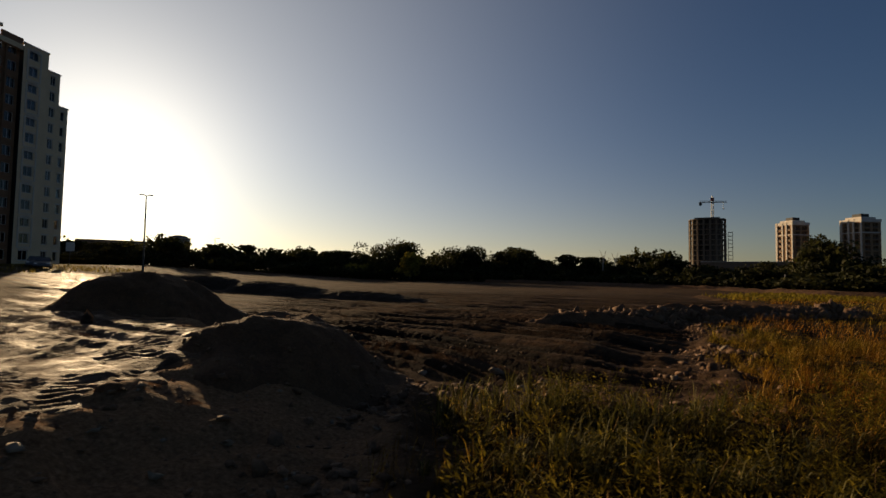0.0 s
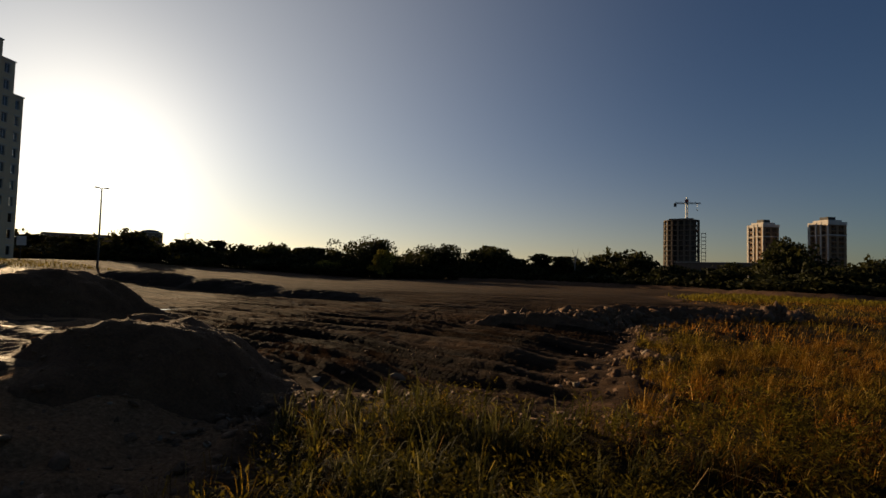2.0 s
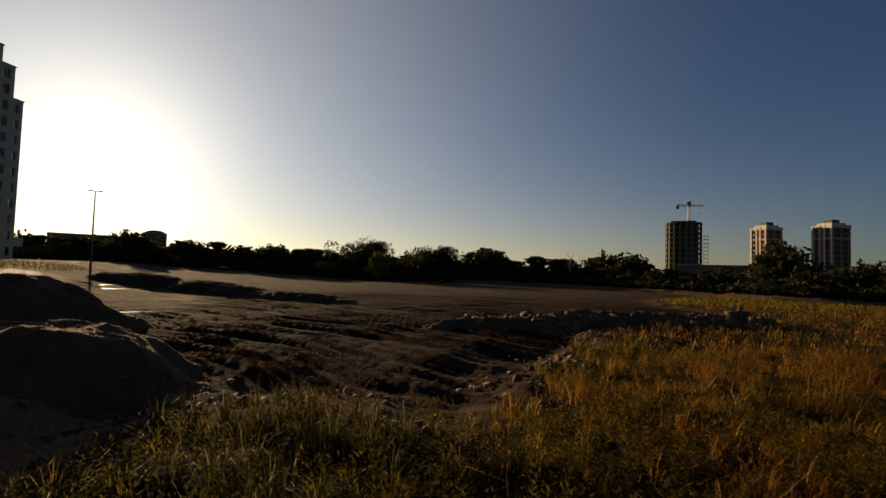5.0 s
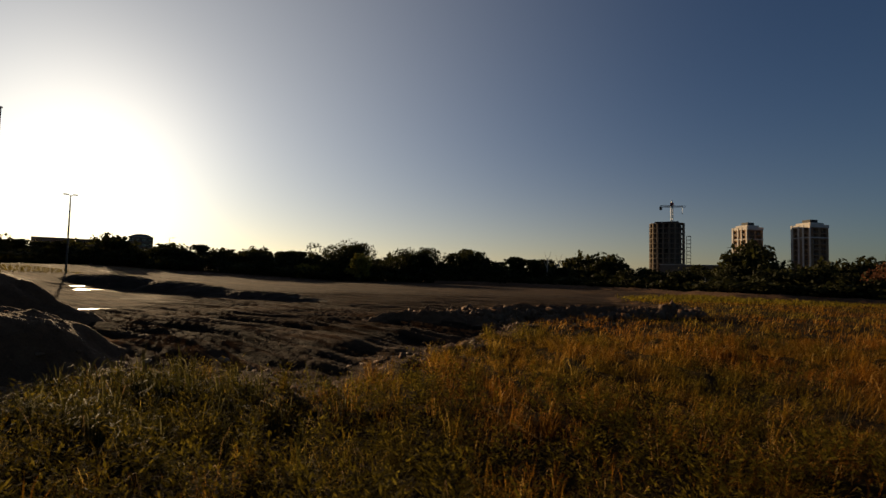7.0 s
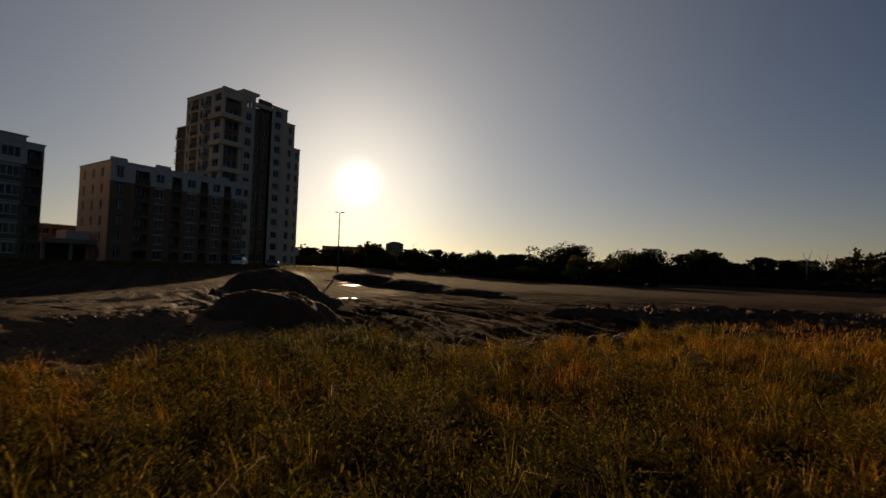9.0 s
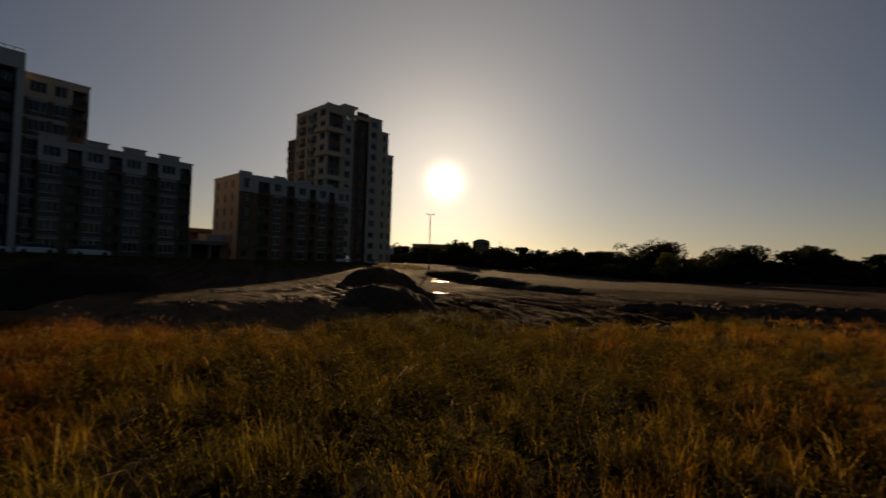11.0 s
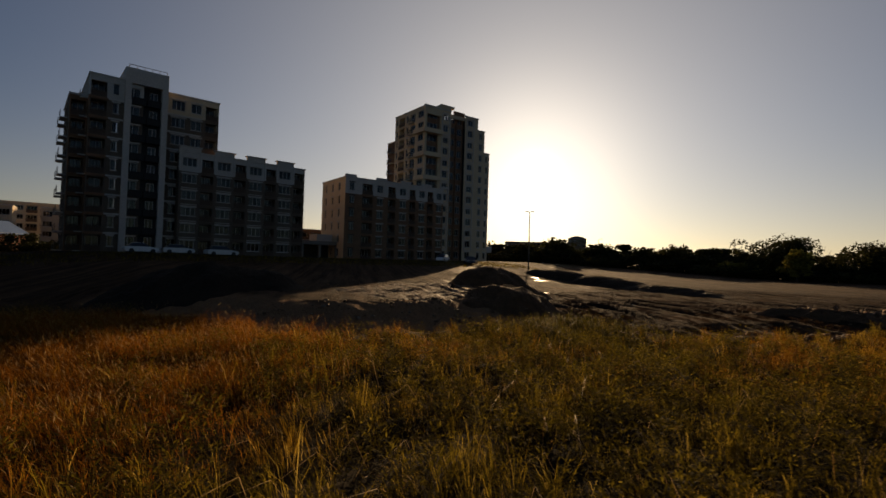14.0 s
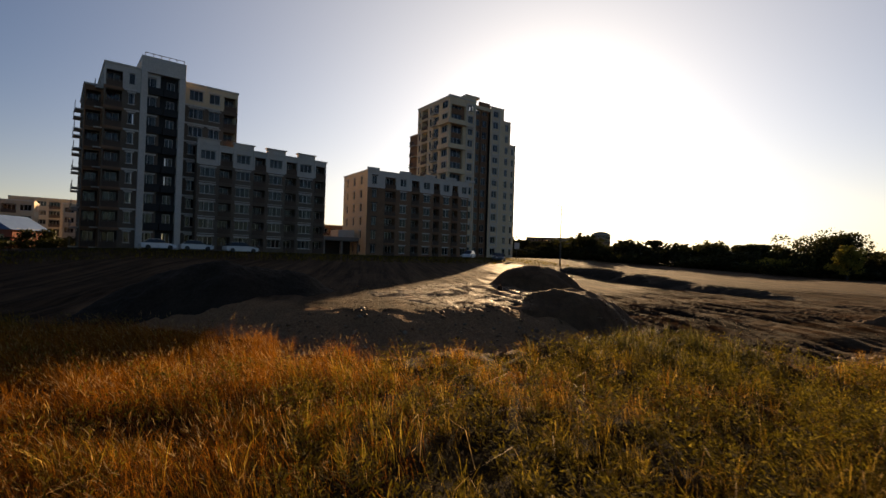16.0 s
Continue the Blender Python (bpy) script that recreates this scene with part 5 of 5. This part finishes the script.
def far_tower(label, x, y, w, top, turn, seed):
    th = tagged(new("apartment_tower"), label, "apartment building", "distant towers")
    base = 1.5
    th.matrix_basis = pose(x, y, base, 0, 0, turn)
    st, n = 3.0, int((top - base - 4) / 3.0)
    cols = [(w * 0.14, "p"), (w * 0.18, "b"), (w * 0.12, "n"), (w * 0.12, "p"), (w * 0.12, "n"), (w * 0.18, "b"), (w * 0.14, "p")]
    facade(th, Matrix(), cols, st, n, BAY_BROWN, top=0.5, seed=seed, detail=False, lintel=False)
    mass(th, Matrix(), w, w, n * st + 0.5, CREAM_WALL, sides="b")
    facade(th, left_of(Matrix(), w), cols, st, n, BAY_BROWN, top=0.5, seed=seed + 1, detail=False, lintel=False)
    facade(th, right_of(Matrix(), w), [(c, "b" if i in (1, 2, 4, 5) else k) for i, (c, k) in enumerate(cols)], st, n, BAY_BROWN, top=0.5, seed=seed + 1, detail=False, lintel=False)
    h = n * st + 0.5
    for k, (a, b, z0, z1) in enumerate(((0.12, 0.88, 0.3, 2.4), (0.3, 0.72, 2.4, 4.2))):
        slab(th, "penthouse", Matrix(), w * a, w * b, w * a, w * b, h + z0, h + z1, DARK_PANEL if k else WHITE_WALL)
    for a in (0.02, 0.36, 0.60, 0.94):
        slab(th, "pier", Matrix(), w * a, w * a + w * 0.075, -0.4, -0.003, 0, h + 1.2, WHITE_WALL)
        slab(th, "pier", left_of(Matrix(), w), w * a, w * a + w * 0.075, -0.4, -0.003, 0, h + 1.2, WHITE_WALL)
    slab(th, "crown_wall", Matrix(), -0.25, w + 0.25, -0.25, w + 0.25, h - 0.4, h + 1.2, WHITE_WALL)
    slab(th, "cornice", Matrix(), -0.22, w + 0.22, -0.22, w + 0.22, h - 6.2, h - 5.7, WHITE_WALL)
    return th


# turned with a corner towards the field
far_tower("distant cream apartment tower with a white crown", 184.5, 288.5, 10.9, 40.2, -78, 51)
far_tower("distant cream apartment tower with a dark penthouse", 206.5, 269.5, 11.6, 40.8, -80, 55)

SHELL_CONCRETE = mottled("shell_concrete", (0.11, 0.083, 0.058), (0.2, 0.152, 0.108), 0.8, 0.9, 9)
frame_t = tagged(new("tower_shell"), "unfinished concrete tower shell under a crane", "building shell")
frame_t.matrix_basis = pose(144.6, 288, 1.5, 0, 0, -28)
R0, floors = 10.2, 12
for k in range(floors + 1):
    bm = bmesh.new()
    pts = [(R0 * math.cos(a) * (1.0 if abs(math.cos(a)) < 0.9 else 0.95), R0 * 0.8 * math.sin(a)) for a in [i * math.pi / 12 for i in range(24)]]
    lo, hi = [bm.verts.new((*p, 0)) for p in pts], [bm.verts.new((*p, 0.45)) for p in pts]
    bm.faces.new(lo[::-1])
    bm.faces.new(hi)
    for i in range(24):
        bm.faces.new((lo[i], lo[(i + 1) % 24], hi[(i + 1) % 24], hi[i]))
    part("floor_slab", bm, SHELL_CONCRETE, frame_t).matrix_basis = pose(0, 0, k * 3.0)
for i in range(18):
    a = i * math.pi / 9
    slab(frame_t, "column", pose((R0 - 0.8) * math.cos(a), (R0 - 0.8) * 0.8 * math.sin(a), 0, 0, 0, math.degrees(a)), -0.35, 0.35, -0.5, 0.5, 0, floors * 3.0, SHELL_CONCRETE)
# dark box in the middle, the shell's unlit depth put into its colour
slab(frame_t, "core", Matrix(), -6.5, 6.5, -5, 5, 0.5, floors * 3.0 + 1.3, DIM_INSIDE)
# darker infill on the right half gives the shell's unlit side by colour
SHELL_DARK = mottled("dark_infill", (0.07, 0.052, 0.038), (0.13, 0.1, 0.075), 0.9)
for i in range(6):
    x = -2.2 + i * 1.75
    y = -8.16 * math.sqrt(1 - (x / R0) ** 2) + 1.1
    for k in range(floors):
        if i > 1 or (i * 7 + k * 3) % 5:
            shared(("infill",), "infill_wall", lambda bm: box(bm, 0, 1.5, 0, 0.25, 0.0, 2.5), SHELL_DARK, frame_t, pose(x, y, k * 3.0 + 0.46))
hoist = tagged(new("hoist_tower"), "open scaffold hoist beside the unfinished tower", "scaffold")
hoist.matrix_basis = pose(153.6, 282.6, 1.5, 0, 0, -28)
for x in (0, 2.2):
    for y in (0, 2.2):
        slab(hoist, "standard", Matrix(), x, x + 0.22, y, y + 0.22, 0, 29, RAIL)
for k in range(1, 14):
    slab(hoist, "platform", Matrix(), 0, 2.4, 0, 2.4, k * 2.2, k * 2.2 + 0.25, CONCRETE)

crane = tagged(new("tower_crane"), "tower crane standing over an unfinished building", "crane")
crane.matrix_basis = pose(147.0, 286.5, 38.0, 0, 0, -35)
bm = bmesh.new()
for x in (-0.5, 0.5):
    for y in (-0.5, 0.5):
        tube(bm, (x, y, -3.0), (x, y, 11), 0.16, 0.16, 4)
for k in range(9):
    s = 1 if k % 2 else -1
    tube(bm, (-0.5 * s, -0.5, k * 1.4 - 1.5), (0.5 * s, -0.5, k * 1.4 - 0.1), 0.1, 0.1, 4)
part("mast", bm, RAIL, crane)
bm = bmesh.new()
tube(bm, (-6.5, 0, 10.4), (7.5, 0, 9.6), 0.28, 0.2, 4)
tube(bm, (-6.5, 0, 11.3), (7.5, 0, 10.2), 0.14, 0.1, 4)
for k in range(12):
    tube(bm, (-6.4 + k * 1.15, 0, 10.4 - k * 0.06), (-5.9 + k * 1.15, 0, 11.2 - k * 0.08), 0.08, 0.08, 4)
part("jib", bm, RAIL, crane)
slab(crane, "counterweight", Matrix(), -6.9, -5.6, -0.7, 0.7, 8.6, 10.6, DARK_PANEL)
slab(crane, "cab", Matrix(), -0.9, 0.9, -0.8, 0.8, 10.9, 12.6, plain("crane_red", (0.3, 0.07, 0.05)))
bm = bmesh.new()
tube(bm, (0, 0, 12.6), (0, 0, 14), 0.4, 0.15, 5)
part("peak", bm, RAIL, crane)
bm = bmesh.new()
tube(bm, (5.6, 0, 9.6), (5.6, 0, 6.2), 0.07, 0.07, 4)
box(bm, 5.3, 5.9, -0.3, 0.3, 5.6, 6.2)
part("hook", bm, RAIL, crane)

dome = block("domed_building", "far apartment house with a domed corner, dark against the sun", -168.5, 272, 32, 12, 12, 6, GREY_STONE)
bm = bmesh.new()
bmesh.ops.create_uvsphere(bm, u_segments=16, v_segments=8, radius=5.2)
bmesh.ops.scale(bm, vec=(1.1, 1.1, 0.42), verts=bm.verts[:])
part("dome", bm, ROOF, dome, smooth=True).matrix_basis = pose(6, 6, 17.1)
block("apartment_house", "long far apartment house seen over trees", -205, 250, 34, 34, 12, 5, GREY_STONE)
block("long_hall", "long low flat-roofed hall behind the wood", 133, 272, -32, 42, 14, 3, GREY_STONE, st=3.6, pattern="pp")


# ---- poles ----
def street_lamp(label, x, y, tall, arm, turn):
    th = tagged(new("street_lamp"), label, "street lamp", "street lamps")
    th.matrix_basis = pose(x, y, ground_at(x, y) - 0.2, 0, 0, turn)
    bm = bmesh.new()
    tube(bm, (0, 0, 0), (0, 0, tall), 0.16, 0.08, 8)
    part("pole", bm, RAIL, th)
    for s in (1, -1) if arm > 0 else (1,):
        bm = bmesh.new()
        tube(bm, (0, 0, tall - 0.05), (s * abs(arm), 0, tall + 0.1), 0.06, 0.05, 6)
        part("arm", bm, RAIL, th)
        slab(th, "lamp_head", pose(s * abs(arm), 0, tall + 0.1), -0.3, 0.3, -0.14, 0.14, -0.1, 0.06, DARK_PANEL)


street_lamp("tall dark street lamp with two short arms", -47.4, 71.0, 11.9, 0.6, 45)
for az, d, tall in ((52.5, 120, 8.5), (51.0, 125, 8), (33.5, 200, 11), (27.3, 190, 10.5)):
    street_lamp("far street lamp above the trees", *polar(az, d), tall, -1.2, 20)
sign = tagged(new("sign"), "small white sign board on a post", "sign")
sign.matrix_basis = pose(-61.7, 74.5, ground_at(-61.7, 74.5) - 0.1, 0, 0, 60)
slab(sign, "post", Matrix(), -0.06, 0.06, -0.06, 0.06, 0, 2.6, RAIL)
slab(sign, "board", Matrix(), -0.6, 0.6, -0.12, -0.065, 2.4, 3.8, WHITE_WALL)


# ---- cars ----
TYRE = plain("tyre_rubber", (0.02, 0.02, 0.02), 0.8)
HEAD, hn, hl, hb = material("headlamp_glass", 0.08, 0.0, 0.6)
hb.inputs["Base Color"].default_value = (0.75, 0.75, 0.72, 1)


def car(label, paint, x, y, turn, tall=1.45, long=4.4):
    th = tagged(new("car"), label, "car", "parked cars")
    th.matrix_basis = pose(x, y, ground_at(x, y), 0, 0, turn)

    def prism(profile, half, inset=0.0):
        bm = bmesh.new()
        n = len(profile)
        L, R = [bm.verts.new((p[0], -half + inset * p[2], p[1])) for p in profile], [bm.verts.new((p[0], half - inset * p[2], p[1])) for p in profile]
        bm.faces.new(L)
        bm.faces.new(R[::-1])
        for k in range(n):
            bm.faces.new((L[(k + 1) % n], L[k], R[k], R[(k + 1) % n]))
        bmesh.ops.bevel(bm, geom=bm.edges[:], offset=0.05, segments=2, affect="EDGES")
        return bm

    h = long / 2
    part("body", prism([(-h, 0.35, 0), (-h, 0.82, 0.3), (-h + 0.5, 0.92, 0.4), (h - 1.2, 0.92, 0.4), (h - 0.1, 0.72, 0.5), (h, 0.35, 0.2), (h - 0.3, 0.2, 0), (-h + 0.3, 0.2, 0)], 0.86, 0.12), paint, th)
    part("cabin", prism([(-h + 0.35, 0.9, 0), (-h + 0.95, tall - 0.04, 1), (-0.1, tall, 1), (0.35, tall - 0.06, 1), (h - 1.15, 0.9, 0)], 0.8, 0.16), GLASS_CAR, th)
    part("roof", prism([(-h + 0.95, tall - 0.06, 0), (-h + 1.0, tall + 0.02, 0), (0.25, tall + 0.02, 0), (0.32, tall - 0.08, 0)], 0.63), paint, th)
    for sx in (-h + 0.85, h - 0.85):
        for sy in (-0.8, 0.8):
            bm = bmesh.new()
            tube(bm, (0, -0.1, 0), (0, 0.1, 0), 0.32, 0.32, 16)
            w = part("wheel", bm, TYRE, th)
            w.matrix_basis = pose(sx, sy, 0.32)
            bm = bmesh.new()
            tube(bm, (0, -0.115, 0), (0, 0.115, 0), 0.18, 0.18, 10)
            part("rim", bm, RAIL, w)
    for sy in (-0.6, 0.6):
        slab(th, "headlight", pose(h - 0.12, sy, 0.64), -0.06, 0.06, -0.17, 0.17, -0.08, 0.08, HEAD)
    return th


GLASS_CAR, cn, cl, cb = material("car_glass", 0.05, 0.0, 0.6)
cb.inputs["Base Color"].default_value = (0.02, 0.022, 0.025, 1)
SILVER = plain("silver_paint", (0.5, 0.5, 0.5), 0.3, 0.4)
WHITE_PAINT = plain("white_paint", (0.75, 0.74, 0.72), 0.3)
DARK_PAINT = plain("dark_paint", (0.05, 0.05, 0.055), 0.3)
car("white saloon car parked before the tower", WHITE_PAINT, -67.0, 5.0, 92)
car("silver saloon car parked by the kerb", SILVER, -66.5, 9.8, 88)
car("silver estate car parked by the wing", SILVER, -62.0, 14.6, 95, 1.5, 4.7)
car("white van-like car near the tower foot", WHITE_PAINT, -62.5, 60.6, -60, 1.65, 4.6)
car("dark car facing the site with pale headlights", DARK_PAINT, -53.6, 60.6, -52)
car("dark car parked behind another", DARK_PAINT, -57.0, 63.2, -52)


# ---- loose earth, stones, water ----
def lump_arrays(x, y, z, size, seed, flat=0.75):
    """Rough stones of 20 triangles each."""
    bm = bmesh.new()
    bmesh.ops.create_icosphere(bm, subdivisions=1, radius=1)
    base = np.array([v.co[:] for v in bm.verts])
    tri = np.array([[v.index for v in f.verts] for f in bm.faces])
    bm.free()
    r = np.random.RandomState(seed)
    n = len(x)
    co = base[None] * (1 + r.uniform(-0.6, 0.45, (n, len(base), 1))) * (size[:, None, None] * r.uniform(0.35, 1.6, (n, 1, 3)))
    co[:, :, 2] *= flat
    tip = r.normal(0, 0.5, (n, 1))
    co = np.stack([co[:, :, 0] * np.cos(tip) - co[:, :, 2] * np.sin(tip), co[:, :, 1], co[:, :, 0] * np.sin(tip) + co[:, :, 2] * np.cos(tip)], 2)
    a = r.uniform(0, 6.283, n)
    c, s = np.cos(a)[:, None], np.sin(a)[:, None]
    co = np.stack([co[:, :, 0] * c - co[:, :, 1] * s + x[:, None], co[:, :, 0] * s + co[:, :, 1] * c + y[:, None], co[:, :, 2] + z[:, None]], 2)
    return co.reshape(-1, 3), (tri[None] + (np.arange(n) * len(base))[:, None, None]).reshape(-1, 3)


rr = np.random.RandomState(77)
# crumbly ridge of clods thrown up at the far edge of the cut
k = 3600
t = rr.uniform(0, 1, k)
x = 7.5 + 23 * t + rr.normal(0, 0.5, k)
spread = rr.normal(0, 1, k)
y = 32.2 + 6.6 * t + spread * 0.8
up = np.clip(1 - np.abs(spread) / 1.9, 0, 1) * (0.6 + 0.35 * wave(x, y, 5, 81)) * np.clip(t * 4, 0.35, 1)
size = 0.06 + 0.36 * rr.uniform(0, 1, k) ** 3
co, tri = lump_arrays(x, y, height(x, y) + up * rr.uniform(0.3, 1, k), size, 1, 1.1)
tagged(arrays("soil_clods", co, tri, CLOD), "ridge of dry earth clods thrown up by digging", "earth clods", kind="stuff")
# clods along the broken edge of the turf
k = 30000
x, y = rr.uniform(-4, 17, k), rr.uniform(6, 33, k)
e = edge_distance(x, y) + 0.7 * wave(x, y, 5.0, 3)
keep = (e < 0.8) & (e > -3.6) & (rr.uniform(0, 1, k) < 0.9 * np.exp(-(e + 0.8) ** 2 / 2.0) * np.clip(0.5 + 0.7 * wave(x, y, 3.1, 83), 0, 1))
x, y = x[keep][:4200], y[keep][:4200]
s = 0.02 + 0.14 * rr.uniform(0, 1, len(x)) ** 4
co, tri = lump_arrays(x, y, height(x, y) + s * 0.2, s, 2, 0.6)
tagged(arrays("soil_clods", co, tri, CLOD), "crumbled clods along the cut edge of the turf", "earth clods", kind="stuff")
# stones over the bare clay and the slope of the near heap
k = 4200
x, y = rr.uniform(-18, 10, k), rr.uniform(1, 32, k)
keep = edge_distance(x, y) < -0.4
x, y = x[keep], y[keep]
s = (0.012 + 0.07 * rr.uniform(0, 1, len(x)) ** 5) * np.where(np.abs(line_distance(x, y, ROAD)) < 6.5, 0.45, 1.0)
co, tri = lump_arrays(x, y, height(x, y) + s * 0.3, s, 3, 0.6)
tagged(arrays("stones", co, tri, CLOD), "scattered stones and crumbs on bare clay", "stones", kind="stuff")
# rubble down the bank of the road
k = 9000
x, y = rr.uniform(-9, 1, k), rr.uniform(-4, 15, k)
e = line_distance(x, y, FILL)
keep = (e > -0.4) & (e < 5.2) & (rr.uniform(0, 1, k) < np.clip(0.6 + 0.7 * wave(x, y, 2.4, 86), 0.1, 1))
x, y = x[keep], y[keep]
s = 0.012 + 0.1 * rr.uniform(0, 1, len(x)) ** 5
z = on_sheet(x, y)
for which, mat, label in ((slice(0, None, 7), STONE, "pale stones and scraps down the bank"), (slice(3, None, 2), CLOD, "stony rubble down the bank of the road")):
    co, tri = lump_arrays(x[which], y[which], z[which] + s[which] * 0.2, s[which], 9, 0.6)
    tagged(arrays("rubble", co, tri, mat), label, "rubble", kind="stuff")
# crumbs and stones lying over the heaps
for heap in [ob for ob in bpy.data.objects if ob.name.startswith("earth_mound")][:3]:
    pts = np.array([v.co[:] for v in heap.data.vertices])
    pts = pts[rr.randint(0, len(pts), 900)] + rr.normal(0, 0.03, (900, 3)) * [1, 1, 0.1]
    s = 0.012 + 0.085 * rr.uniform(0, 1, len(pts)) ** 5
    co, tri = lump_arrays(pts[:, 0], pts[:, 1], pts[:, 2], s, 4, 0.7)
    tagged(arrays("stones", co, tri, CLOD), "crumbs and stones lying over a heap of earth", "stones", kind="stuff")


def boulder(name, label, x, y, size, mat, seed, category, flat=0.75):
    co, tri = lump_arrays(np.array([0.0]), np.array([0.0]), np.array([0.0]), np.array([size]), seed, flat)
    ob = arrays(name, co, tri, mat)
    ob.matrix_basis = pose(x, y, ground_at(x, y) + size * 0.25)
    return tagged(ob, label, category)


boulder("boulder", "dark boulder lying on the muddy haul road", -11.6, 14.9, 0.3, DARK_EARTH, 5, "boulder", 0.85)
boulder("clod", "dark clod of earth on the wet track", -5.4, 7.6, 0.2, MOUND, 6, "earth clod", 0.6)
for n, (px, py, ps) in enumerate(((9.3, 16.4, 0.2), (6.5, 15.0, 0.16), (1.8, 13.7, 0.18), (1.3, 15.8, 0.2), (3.3, 11.9, 0.16), (-1.0, 14.9, 0.16), (10.6, 19.9, 0.22), (2.4, 12.6, 0.14))):
    boulder("stone", "pale dry lump of clay on the dug ground", px, py, ps, STONE, 90 + n, "stone")
boulder("paving_scrap", "flat pale slab scrap lying on stony earth", -4.9, 5.5, 0.2, STONE, 7, "rubble", 0.3)


def puddle(label, cx, cy, rx, ry, turn, seed):
    n = 40
    v = [(0, 0, 0)]
    for i in range(n):
        a = i * 2 * math.pi / n
        k = 1 + 0.28 * math.sin(2 * a + seed) + 0.18 * math.sin(5 * a + seed * 2) + 0.1 * math.sin(9 * a)
        v.append((rx * k * math.cos(a), ry * k * math.sin(a), 0))
    ob = raw("puddle", v, [(0, i + 1, (i + 1) % n + 1) for i in range(n)], WATER)
    ob.matrix_basis = pose(cx, cy, puddle_level(cx, cy), 0, 0, turn)
    return tagged(ob, label, "puddle", kind="structure")


def puddle_level(cx, cy):
    return ground_at(cx, cy) + 0.02


for n, (px, py, prx, pry, pt) in enumerate(PUDDLES):
    puddle("shallow puddle mirroring the bright sky on rutted clay", px, py, prx, pry, pt, n)
